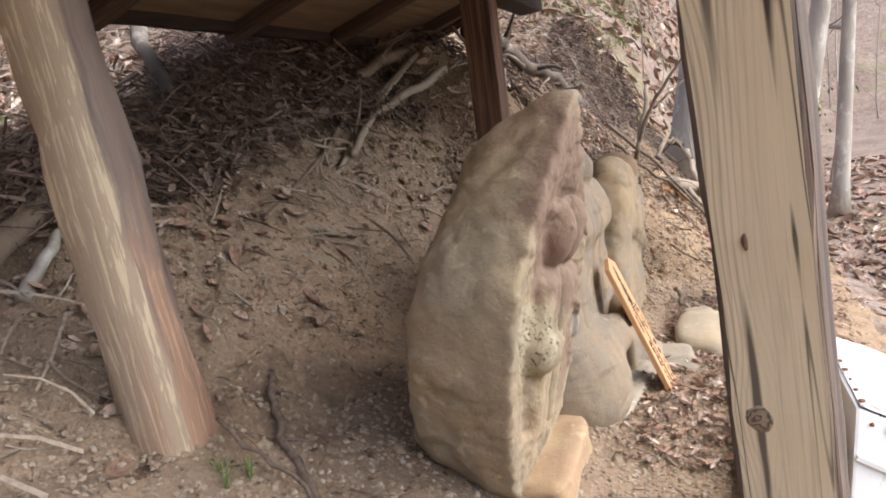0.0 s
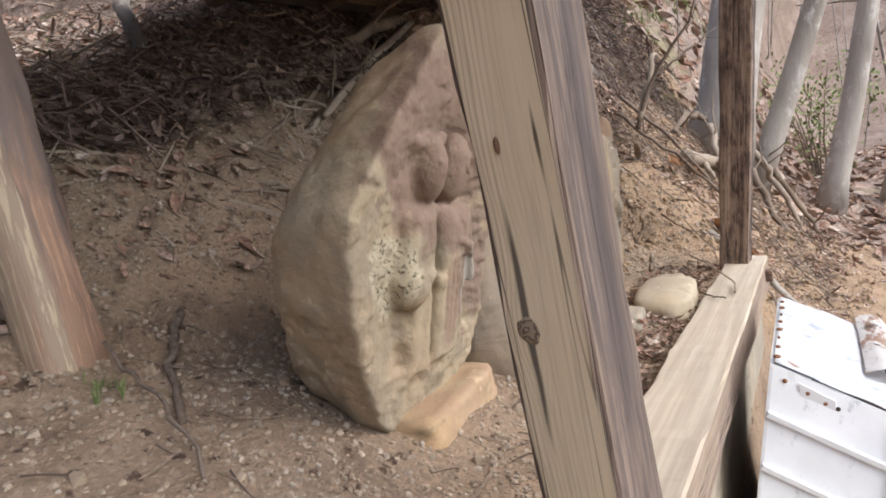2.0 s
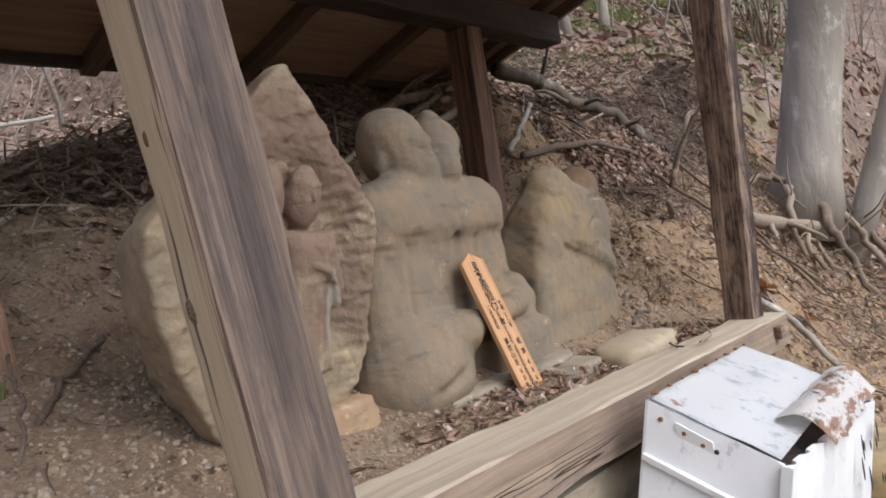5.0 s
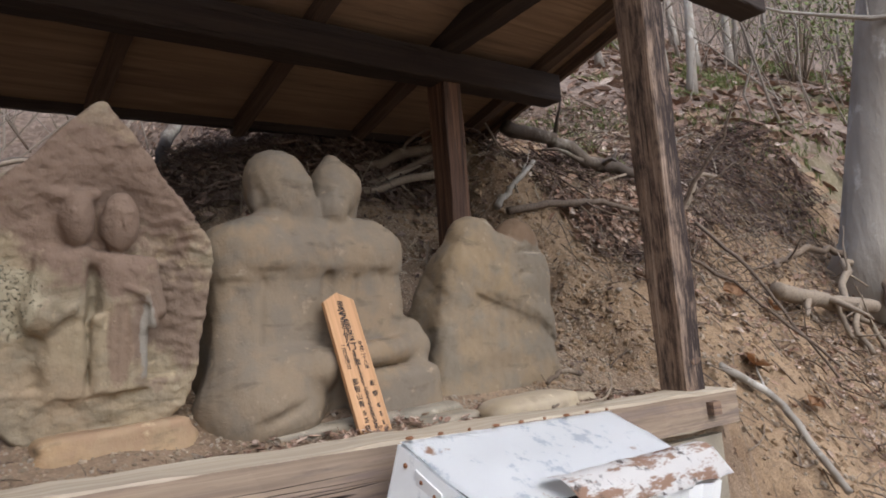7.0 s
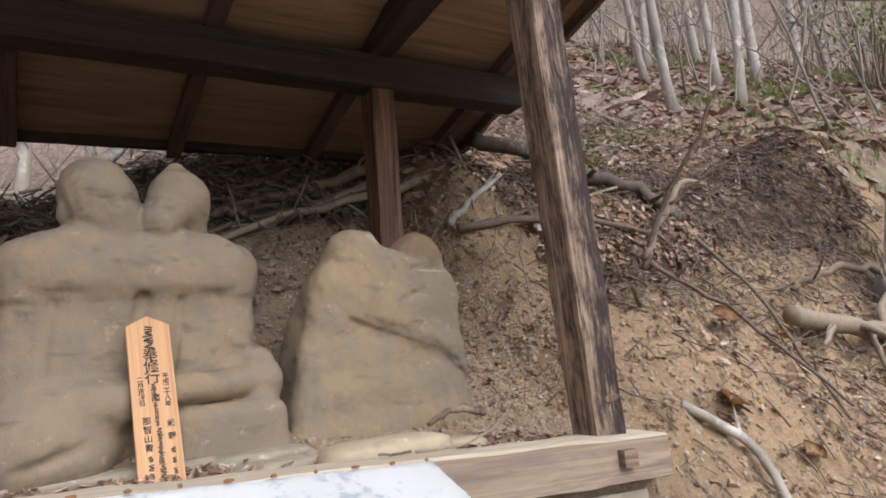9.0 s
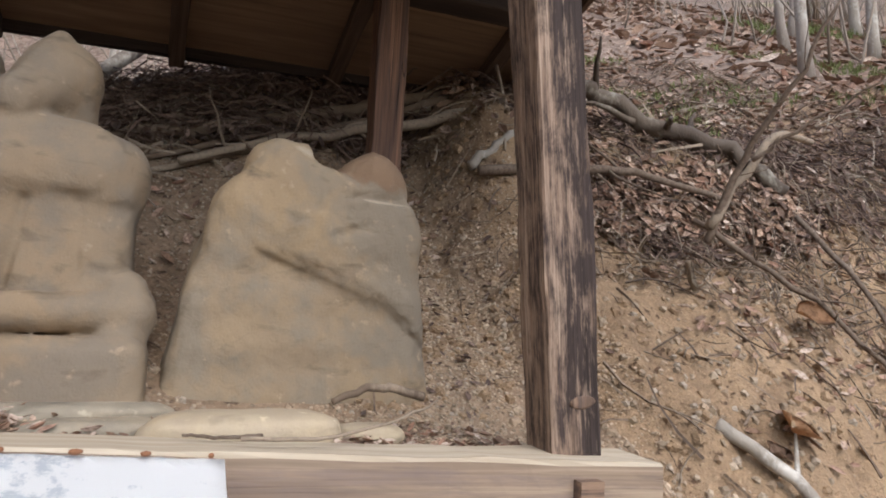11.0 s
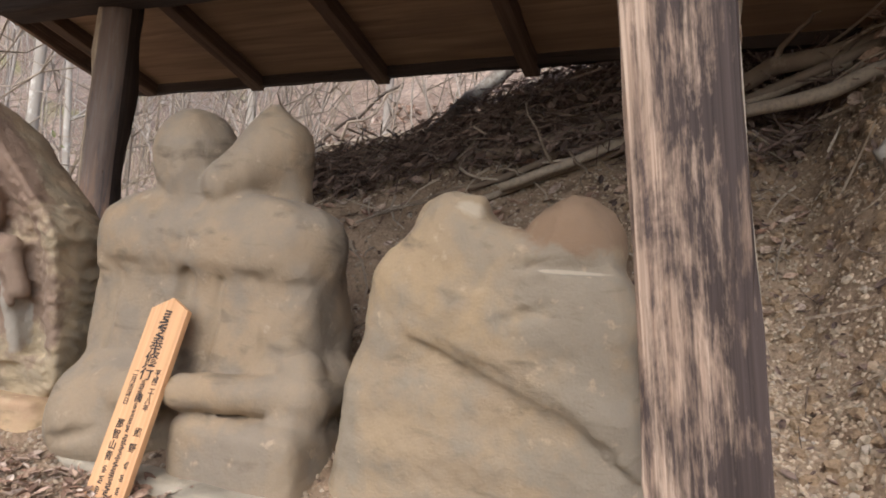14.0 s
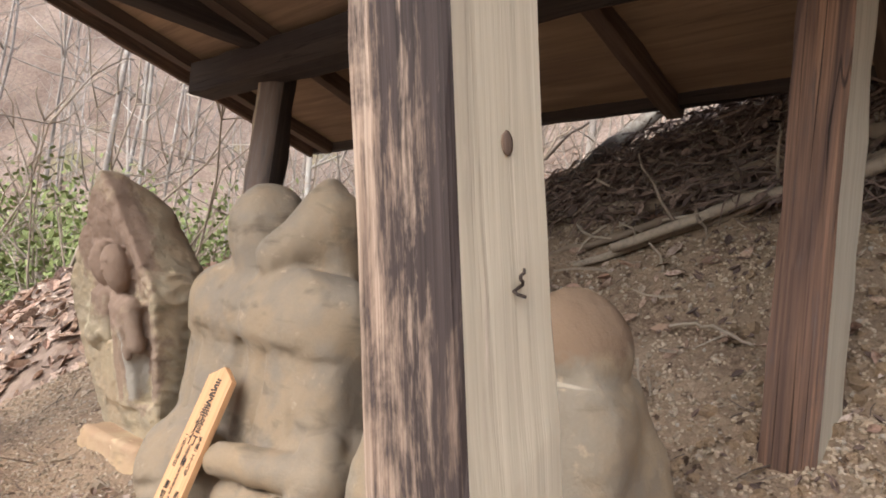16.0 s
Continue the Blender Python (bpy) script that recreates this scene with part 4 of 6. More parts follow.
offering_box = tagged(new("metal_box"), "battered white sheet-metal box with a torn rusty lid", "box")
BL, BR_, FL_, FR_ = Vector((0.645, -0.165, 0.955)), Vector((1.210, -0.155, 0.915)), Vector((0.665, -0.362, 0.853)), Vector((1.205, -0.402, 0.808))
DROP = 0.62
LEAN = Vector((-0.15, 0.085, -DROP))
def at(a, b, k):
    return a + (b - a) * k
def down(v, spread=0.0):
    return Vector((v.x + (0.02 if v.x > 0.9 else -0.02) * spread, v.y, v.z)) + LEAN
bm = bmesh.new()
sheet(bm, [BL, FL_, down(FL_, 1), down(BL, 1)], 0.006, (1, 0, 0))
end_panel = part("end_panel", bm, ENAMEL, offering_box)
bm = bmesh.new()
sheet(bm, [BR_, FR_, down(FR_, 1), down(BR_, 1)], 0.006, (-1, 0, 0))
part("end_panel", bm, ENAMEL, offering_box)
bm = bmesh.new()
sheet(bm, [BL + Vector((0, 0.004, 0)), BR_ + Vector((0, 0.004, 0)), down(BR_, 1), down(BL, 1)], 0.006, (0, -1, 0))
part("back_panel", bm, ENAMEL, offering_box)
# ribbed front: a folded sheet
bm = bmesh.new()
prev = None
for i in range(49):
    k = i / 48
    rib = 0.010 if (i % 6) in (2, 3) else 0.0
    top = at(FL_, FR_, k) + Vector((0, -rib - 0.003, -0.004))
    bot = at(down(FL_, 1), down(FR_, 1), k) + Vector((0, -rib - 0.003, 0))
    row = [bm.verts.new(top), bm.verts.new(bot), bm.verts.new(bot + Vector((0, 0.006, 0))), bm.verts.new(top + Vector((0, 0.006, 0)))]
    if prev:
        for j in range(4):
            bm.faces.new((prev[j], row[j], row[(j + 1) % 4], prev[(j + 1) % 4]))
    prev = row
bmesh.ops.recalc_face_normals(bm, faces=bm.faces[:])
front_panel = part("front_panel", bm, ENAMEL, offering_box, "white ribbed front panel with black smears")
# lid, slightly dented, stops short of the front
nrm = (BR_ - BL).cross(FL_ - BL).normalized()
nrm = nrm if nrm.z > 0 else -nrm
bm = bmesh.new()
grid = []
for j in range(11):
    row = []
    for i in range(25):
        k, m = i / 24, j / 10
        reach = 0.97 - 0.20 * k
        q = at(at(BL, BR_, k), at(FL_, FR_, k), m * reach)
        q = q + nrm * (0.006 + 0.007 * noise.noise((k * 5, m * 3, 1)) * math.sin(math.pi * m) + 0.002 * noise.noise((k * 19, m * 9, 3)))
        row.append(bm.verts.new(q))
    grid.append(row)
for j in range(10):
    for i in range(24):
        bm.faces.new((grid[j][i], grid[j][i + 1], grid[j + 1][i + 1], grid[j + 1][i])).smooth = True
bmesh.ops.solidify(bm, geom=bm.faces[:], thickness=0.004)
lid = part("lid", bm, FLAKED, offering_box, "worn white lid with paint flaking to grey")
# rusty flap, bent up and curled along the front
bm = bmesh.new()
grid = []
for j in range(9):
    row = []
    for i in range(31):
        k, m = i / 30, j / 8
        base = at(at(FL_, FR_, 0.26 + 0.79 * k), at(BL, BR_, 0.26 + 0.79 * k), 0.25 + 0.09 * k)
        ragged = 0.012 * noise.noise((k * 9, 2, 7)) * (1 if m > 0.8 else 0)
        q = base + Vector((0.02 * m, -0.085 * m - ragged, -0.070 * m + 0.040 * math.sin(2.6 * m) + 0.014 + 0.006 * noise.noise((k * 7, m * 3, 5))))
        row.append(bm.verts.new(q))
    grid.append(row)
for j in range(8):
    for i in range(30):
        bm.faces.new((grid[j][i], grid[j][i + 1], grid[j + 1][i + 1], grid[j + 1][i])).smooth = True
bmesh.ops.solidify(bm, geom=bm.faces[:], thickness=0.004)
part("flap", bm, RUSTY, offering_box, "curled rusty flap with peeling white paint")
# added dark sheet that stands for the shade below the gap of the lid
bm = bmesh.new()
sheet(bm, [at(BL, FL_, 0.3) + Vector((0.012, 0, -0.045)), at(BR_, FR_, 0.3) + Vector((-0.012, 0, -0.045)), FR_ + Vector((-0.012, 0.008, -0.03)), FL_ + Vector((0.012, 0.008, -0.03))], 0.008, (0, 0, -1))
part("shade_sheet", bm, DARK_WOOD, offering_box, "added dark sheet for the shade inside the box")
# pressed ribs across the end panel
for k in (0.14, 0.29, 0.44, 0.60):
    a, b = BL + LEAN * k + Vector((-0.003 - 0.02 * k, 0, 0)), FL_ + LEAN * k + Vector((-0.003 - 0.02 * k, 0, 0))
    timber("rib", a, b, 0.012, 0.010, ENAMEL, end_panel, side=(0, 0, 1), worn=0.001)
timber("corner_strip", FL_ + Vector((-0.005, -0.008, 0.0)), down(FL_, 1) + Vector((-0.005, -0.008, 0)), 0.018, 0.018, ENAMEL, offering_box, worn=0.001)
for i in range(9):
    q = at(BL, BR_, 0.03 + 0.118 * i)
    bead("rivet", q + Vector((0, -0.008, 0.010)), (0.0075 - 0.002 * (i % 3), 0.007 - 0.002 * (i % 3), 0.003), RUST, lid, "", i)
for i, (k, dz) in enumerate(((0.10, 0.02), (0.28, 0.025), (0.42, 0.03), (0.52, 0.03), (0.66, 0.05))):
    bead("bolt", at(BL, FL_, k) + Vector((-0.007, 0, -dz)), (0.003, 0.0045, 0.0045), RUST if i != 3 else DARK_WOOD, end_panel, "", i)
bm = bmesh.new()
sheet(bm, [at(BL, FL_, 0.22) + Vector((-0.008, 0, -0.012)), at(BL, FL_, 0.50) + Vector((-0.008, 0, -0.016)), at(BL, FL_, 0.50) + Vector((-0.009, 0, -0.052)), at(BL, FL_, 0.22) + Vector((-0.009, 0, -0.046))], 0.003, (1, 0, 0))
part("latch_plate", bm, ENAMEL, end_panel)
rng = random.Random(4)
for i in range(9):
    k = 0.62 + 0.3 * rng.random()
    c = at(FL_, FR_, k) + Vector((0, -0.016, -0.05 - 0.13 * rng.random()))
    bead("smear", c, (0.003 + 0.004 * rng.random(), 0.0012, 0.008 + 0.02 * rng.random()), BLACK_MARK, front_panel, "", i)

# ---- wooden tablet with ink writing ----
tablet = tagged(new("prayer_tablet"), "orange wooden prayer tablet with black brush writing", "tablet")
W, H, T = 0.083, 0.372, 0.012
bm = bmesh.new()
prof = [(-W / 2, 0), (W / 2, 0), (W / 2, H - 0.022), (0, H), (-W / 2, H - 0.022)]
sheet(bm, [(x, 0, z) for x, z in prof], T, (0, 1, 0))
bmesh.ops.bevel(bm, geom=bm.edges[:], offset=0.0008, segments=1, affect="EDGES")
part("board", bm, TABLET_WOOD, tablet)
def column(chars, x, z, size, gap):
    """Upright writing, one sign under the other."""
    for i, ch in enumerate(chars):
        cu = bpy.data.curves.new("writing", "FONT")
        cu.body, cu.size, cu.align_x, cu.align_y, cu.extrude, cu.offset = ch, size, "CENTER", "CENTER", 0.0003, 0.0002
        cu.materials.append(INK)
        ob = new("writing", cu)
        ob.parent = tablet
        ob.matrix_local = pose(x, -0.0006, z - gap * i, 90, 0, 0)
def bars(x, z, w, h, n, gap, seed):
    r = random.Random(seed)
    for i in range(n):
        bm = bmesh.new()
        for k in range(4):
            ww = w * (0.45 + 0.5 * r.random())
            zz = z - gap * i + h * (k - 1.5) * 0.26
            bmesh.ops.create_cube(bm, size=1, matrix=pose(x + 0.15 * w * (r.random() - 0.5), -0.0005, zz, 0, r.choice((-10, -4, 5, 9)) + 8 * (r.random() - 0.5), 0) @ Matrix.Diagonal((0.8 * ww, 0.0006, h * 0.17, 1)))
        part("writing", bm, INK, tablet)
bars(0.0, 0.338, 0.026, 0.020, 3, 0.0150, 3)
column("奉修行", 0.0, 0.283, 0.030, 0.0245)
bars(0.0, 0.216, 0.014, 0.012, 2, 0.0125, 5)
column("國", 0.002, 0.191, 0.016, 0.02)
bars(0.001, 0.178, 0.012, 0.011, 4, 0.0125, 7)
bars(0.003, 0.125, 0.016, 0.013, 9, 0.0135, 9)
column("平成二十八年", 0.024, 0.236, 0.0125, 0.0118)
column("熊野", 0.025, 0.137, 0.0155, 0.0255)
bars(0.025, 0.085, 0.012, 0.011, 4, 0.02, 11)
column("二月吉祥日", -0.023, 0.232, 0.0125, 0.0122)
column("那智山青", -0.018, 0.146, 0.0165, 0.0175)
bars(-0.017, 0.073, 0.013, 0.012, 4, 0.0165, 13)
tablet.matrix_world = axis_pose((0.832, 0.180, 0.893), (0.829, 0.314, 1.245), (0, 1, 0))

# ---- sticks, roots and trees ----
def tube(bm, pts, radii, sides=6):
    """A round stick through the points."""
    rings = []
    for i, (p, r) in enumerate(zip(pts, radii)):
        a, b = pts[max(0, i - 1)], pts[min(len(pts) - 1, i + 1)]
        d = (b - a).normalized() if (b - a).length > 1e-6 else Vector((0, 0, 1))
        sx = d.orthogonal().normalized() if not rings else (prev_x - d * prev_x.dot(d)).normalized()
        prev_x = sx
        sy = d.cross(sx)
        rings.append([bm.verts.new(p + (sx * math.cos(6.2832 * k / sides) + sy * math.sin(6.2832 * k / sides)) * r) for k in range(sides)])
    for r0, r1 in zip(rings, rings[1:]):
        for k in range(sides):
            bm.faces.new((r0[k], r0[(k + 1) % sides], r1[(k + 1) % sides], r1[k])).smooth = True
    bm.faces.new(rings[0][::-1])
    bm.faces.new(rings[-1])

def wander(points, n, amount, seed):
    """A winding line through a few control points."""
    pts = [Vector(p) for p in points]
    out = []
    for i in range(n + 1):
        k = i / n * (len(pts) - 1)
        j = min(int(k), len(pts) - 2)
        p0, p1, p2, p3 = pts[max(0, j - 1)], pts[j], pts[j + 1], pts[min(len(pts) - 1, j + 2)]
        t = k - j
        q = 0.5 * (2 * p1 + (p2 - p0) * t + (2 * p0 - 5 * p1 + 4 * p2 - p3) * t * t + (3 * p1 - p0 - 3 * p2 + p3) * t ** 3)
        w = amount * math.sin(math.pi * min(1, 4 * min(i / n, 1 - i / n)) / 2)
        out.append(q + w * Vector((noise.noise((seed, i * 0.55, 0)), noise.noise((seed, i * 0.55, 7)), noise.noise((seed, i * 0.55, 13)))))
    return out

def stick(name, points, r0, r1, material, label, category, seed, wobble=0.02, twigs=0, group=""):
    bm = bmesh.new()
    line = wander(points, 14, wobble, seed)
    tube(bm, line, [(r0 + (r1 - r0) * i / 14) * (1 + 0.12 * noise.noise((seed, i * 0.9, 3))) for i in range(15)], 8)
    top = tagged(part(name, bm, material, None, "", True), label, category, group)
    r = random.Random(seed)
    for _ in range(twigs):
        i = r.randrange(3, 13)
        d = Vector((r.uniform(-1, 1), r.uniform(-1, 0.6), r.uniform(-0.6, 0.9))).normalized()
        ln = r.uniform(0.08, 0.3)
        bm = bmesh.new()
        tube(bm, wander([line[i], line[i] + d * ln * 0.6, line[i] + d * ln + Vector((0, 0, r.uniform(-0.06, 0.05)))], 5, 0.012, r.random() * 50), [r1 * 0.6 * (1 - 0.15 * k) for k in range(6)], 5)
        part("side_twig", bm, material, top, "", True)
    return top

ROOTS = "bare roots on the bank"
stick("root", [(2.10, 1.33, 1.98), (1.67, 1.36, 1.86), (1.24, 1.30, 1.72), (0.92, 1.30, 1.64)], 0.028, 0.016, ROOT_BARK, "thick bare root along the dark bank under the roof", "root", 1, 0.03, 3, ROOTS)
stick("root", [(2.06, 1.28, 1.95), (1.65, 1.29, 1.77), (1.37, 1.28, 1.70), (1.11, 1.21, 1.59), (0.90, 1.18, 1.52), (0.63, 1.13, 1.44)], 0.014, 0.006, ROOT_BARK, "thin winding root trailing down the bank", "root", 2, 0.02, 4, ROOTS)
stick("root", [(2.0, 1.30, 1.91), (1.58, 1.27, 1.73), (1.33, 1.22, 1.63), (1.02, 1.15, 1.50)], 0.016, 0.009, PALE_TWIG, "pale peeled root along the bank", "root", 3, 0.02, 3, ROOTS)
stick("root", [(2.2, 1.15, 1.90), (1.9, 1.2, 1.80), (1.5, 1.22, 1.70), (1.15, 1.15, 1.56)], 0.022, 0.012, PALE_TWIG, "long pale root crossing the bank behind the post", "root", 4, 0.02, 2, ROOTS)
stick("fallen_log", [(-0.10, 1.22, 1.45), (0.10, 1.29, 1.53), (0.34, 1.40, 1.64)], 0.028, 0.024, ROOT_BARK, "grey fallen log on the leafy bank", "log", 5, 0.01)
stick("fallen_branch", [(0.0, 1.18, 1.41), (0.10, 1.23, 1.47), (0.22, 1.30, 1.53)], 0.014, 0.009, BARK, "grey fallen branch on the leafy bank", "branch", 6, 0.01)
stick("fallen_log", [(1.06, 1.90, 2.24), (0.88, 1.65, 1.97), (0.75, 1.45, 1.74)], 0.028, 0.022, DEAD_BARK, "lichen-grey broken log on the bank", "log", 36, 0.02)
STICKS = "fallen sticks on the soil"
stick("fallen_stick", [(0.19, 0.83, 1.195), (0.08, 0.74, 1.145), (-0.03, 0.60, 1.09)], 0.008, 0.007, TWIG_BARK, "brown fallen stick lying on the soil", "stick", 7, 0.012, 1, STICKS)
stick("fallen_stick", [(0.70, 1.09, 1.40), (0.745, 1.05, 1.385), (0.80, 1.0, 1.35)], 0.009, 0.006, PALE_TWIG, "pale snapped stick on the soil", "stick", 8, 0.01, 2, STICKS)
stick("fallen_stick", [(0.36, 1.20, 1.43), (0.45, 1.14, 1.405), (0.57, 1.10, 1.38)], 0.006, 0.004, PALE_TWIG, "thin pale stick lying on the soil", "stick", 9, 0.015, 1, STICKS)
stick("vine", [(-0.0, 0.79, 1.20), (-0.03, 0.68, 1.15), (-0.07, 0.54, 1.09), (-0.16, 0.40, 1.0)], 0.004, 0.003, TWIG_BARK, "thin brown vine trailing from the post foot", "vine", 10, 0.02)
stick("fallen_branch", [(2.0, 0.93, 1.60), (2.12, 0.93, 1.70), (2.31, 0.97, 1.83)], 0.017, 0.010, BARK, "grey dead branch leaning on the bank", "branch", 11, 0.012, 1)
stick("fallen_branch", [(2.20, 1.15, 2.05), (2.17, 1.02, 1.85), (2.11, 0.90, 1.66)], 0.007, 0.004, PALE_TWIG, "pale hanging twig on the bank", "branch", 12, 0.012)
stick("fallen_branch", [(2.0, 0.86, 1.57), (2.35, 0.80, 1.61), (2.6, 0.78, 1.60), (2.95, 0.76, 1.54)], 0.017, 0.010, TWIG_BARK, "brown dead branch lying across the bank", "branch", 13, 0.02, 3)
stick("fallen_branch", [(2.22, 0.14, 0.90), (2.34, 0.03, 0.78), (2.30, -0.08, 0.66), (2.22, -0.22, 0.52)], 0.015, 0.012, BARK, "grey dead branch lying down the slope", "branch", 14, 0.012, 1)
stick("fallen_branch", [(3.10, 0.66, 1.50), (3.06, 0.42, 1.26), (2.97, 0.22, 1.02), (2.83, 0.0, 0.78)], 0.010, 0.005, TWIG_BARK, "long thin dead branch down the bank", "branch", 15, 0.02, 5)
stick("fallen_branch", [(2.55, 0.55, 1.42), (2.75, 0.40, 1.24), (2.85, 0.20, 1.02), (2.86, 0.0, 0.82)], 0.009, 0.005, TWIG_BARK, "long thin dead branch down the bank", "branch", 16, 0.03, 6)
stick("fallen_log", [(2.30, 1.12, 2.04), (2.62, 1.02, 1.93), (3.02, 0.93, 1.80), (3.22, 0.80, 1.62)], 0.038, 0.028, DEAD_BARK, "mossy lichen-covered log on the edge of the bank", "log", 17, 0.09, 5)
stick("fallen_log", [(3.20, 0.36, 1.13), (3.5, 0.28, 1.06), (3.90, 0.20, 1.0)], 0.042, 0.036, PALE_TWIG, "pale barkless root log sticking out of the bank", "log", 18, 0.02, 2)
stick("root", [(3.52, 0.24, 1.04), (3.50, 0.18, 0.90), (3.58, 0.14, 0.78), (3.55, 0.08, 0.60)], 0.014, 0.008, PALE_TWIG, "pale bare root hanging down the bank", "root", 19, 0.03, 2, ROOTS)
stick("root", [(3.70, 0.22, 1.02), (3.74, 0.14, 0.84), (3.70, 0.06, 0.66)], 0.016, 0.010, PALE_TWIG, "pale bare root hanging down the bank", "root", 20, 0.03, 2, ROOTS)
for i, pts in enumerate(([(4.12, 0.24, 1.18), (3.95, 0.12, 0.98), (3.82, 0.0, 0.72), (3.72, -0.2, 0.42)], [(4.25, 0.20, 1.12), (4.2, 0.02, 0.90), (4.1, -0.15, 0.55)],
                         [(4.4, 0.12, 1.1), (4.38, -0.05, 0.8), (4.3, -0.25, 0.45)], [(4.10, 0.33, 1.25), (3.85, 0.30, 1.18), (3.62, 0.22, 1.02), (3.50, 0.1, 0.80)],
                         [(4.05, 0.36, 1.28), (3.88, 0.42, 1.33), (3.60, 0.45, 1.30), (3.35, 0.42, 1.24)])):
    stick("root", pts, 0.036 - 0.004 * i, 0.012, ROOT_BARK if i % 2 == 0 else PALE_TWIG, "stout bare tree root running down the bank", "root", 90 + i, 0.05, 4, ROOTS)
for i, (pts, r) in enumerate((([(-1.7, 3.1, 1.75), (-0.6, 2.9, 2.02), (0.6, 2.6, 2.10)], 0.028), ([(-1.4, 2.6, 1.60), (-0.3, 2.5, 1.84), (0.7, 2.7, 2.16)], 0.022),
                              ([(-1.0, 3.4, 1.9), (0.0, 3.1, 2.0), (1.0, 2.9, 2.2)], 0.024), ([(-0.8, 2.2, 1.55), (-0.1, 2.3, 1.95), (0.2, 2.4, 2.25)], 0.012),
                              ([(-1.9, 3.6, 1.6), (-0.9, 3.4, 2.2), (-0.2, 3.2, 2.5)], 0.018))):
    stick("fallen_branch", pts, r, 0.4 * r, (PALE_TWIG, DEAD_BARK, BARK)[i % 3], "fallen bare branch on the slope behind the shelter", "branch", 70 + i, 0.08, 6)
rnd = random.Random(31)
for i in range(10):
    x, y, ln = rnd.uniform(-2.4, 0.2), rnd.uniform(2.2, 3.5), rnd.uniform(0.7, 1.5)
    z = ground_z(x, y) + rnd.uniform(0.12, 0.55)
    stick("fallen_branch", [(x - ln / 2, y + rnd.uniform(-0.3, 0.3), z + rnd.uniform(-0.1, 0.2)), (x, y, z), (x + ln / 2, y + rnd.uniform(-0.3, 0.3), z + rnd.uniform(-0.05, 0.15))],
          rnd.uniform(0.008, 0.018), 0.004, (PALE_TWIG, BARK, TWIG_BARK)[i % 3], "thin fallen branch tangled on the slope behind the shelter", "branch", 120 + i, 0.1, 7)
stick("straw", [(1.24, -0.045, 0.925), (1.36, -0.03, 0.922), (1.50, 0.05, 0.938), (1.58, 0.12, 0.955)], 0.0032, 0.002, PALE_TWIG, "pale dry straw lying across the sill", "straw", 23, 0.004)
stick("twig", [(1.28, 0.05, 0.915), (1.22, 0.01, 0.92), (1.17, -0.03, 0.93)], 0.003, 0.002, TWIG_BARK, "dark twig lying on the sill beam", "twig", 24, 0.004)
stick("fallen_stick", [(1.60, 0.24, 0.95), (1.50, 0.22, 0.97), (1.42, 0.21, 0.945)], 0.009, 0.006, ROOT_BARK, "short dark root piece behind the sill", "stick", 26, 0.008, 0, STICKS)
stick("fallen_stick", [(1.38, 1.0, 1.39), (1.47, 0.97, 1.40), (1.58, 0.90, 1.375)], 0.004, 0.003, PALE_TWIG, "thin pale stick on the soil", "stick", 27, 0.01, 0, STICKS)

def grow(bm, base, direction, length, r, level, rnd, sides=8, spread=0.9):
    """A tapering stem with branches."""
    n = 9 if level == 0 else 6
    p, d = Vector(base), Vector(direction).normalized()
    pts, rad = [p.copy()], [r]
    for i in range(n):
        d = (d + 0.16 * (1 + level) * Vector((rnd.uniform(-1, 1), rnd.uniform(-1, 1), rnd.uniform(-0.4, 0.7)))).normalized()
        p = p + d * length / n
        pts.append(p.copy())
        rad.append(r * (1 - 0.80 * (i + 1) / n) * (1.0 if i else 1.0))
    if level == 0:
        rad[0] *= 1.35
    tube(bm, pts, rad, sides)
    if level < 2:
        for _ in range(7 if level == 0 else 4):
            i = rnd.randrange(3 if level == 0 else 1, n)
            a = rnd.uniform(0, 6.28)
            d2 = (Vector((math.cos(a), math.sin(a), 0)) * spread + Vector((0, 0, rnd.uniform(0.3, 1.0)))).normalized()
            grow(bm, pts[i], d2, length * rnd.uniform(0.22, 0.42), rad[i] * 0.55, level + 1, rnd, max(4, sides - 2))

def tree(x, y, height, r, lean, seed, label, material=BARK):
    rnd = random.Random(seed)
    top = tagged(new("tree"), label, "tree", "bare trees of the wood")
    top.location = (x, y, soil_z(x, y) - 0.08)
    bm = bmesh.new()
    n = 12
    pts = [Vector((lean[0] * k / n * height + 0.03 * r / 0.15 * noise.noise((seed, k * 0.6, 0)), lean[1] * k / n * height + 0.03 * r / 0.15 * noise.noise((seed, k * 0.6, 5)), height * (k / n) ** 1.15)) for k in range(n + 1)]
    rad = [r * (1 - 0.65 * k / n) * (1 + 0.5 * math.exp(-2.5 * k)) for k in range(n + 1)]
    tube(bm, pts, rad, 14)
    part("trunk", bm, material, top, "", True)
    for _ in range(9):
        bm = bmesh.new()
        i = rnd.randrange(4, n)
        a = rnd.uniform(0, 6.28)
        grow(bm, pts[i], (math.cos(a), math.sin(a), rnd.uniform(0.3, 1.1)), rnd.uniform(0.8, 2.0), rad[i] * 0.4, 1, rnd, 6)
        part("branch", bm, material, top, "", True)
    return top

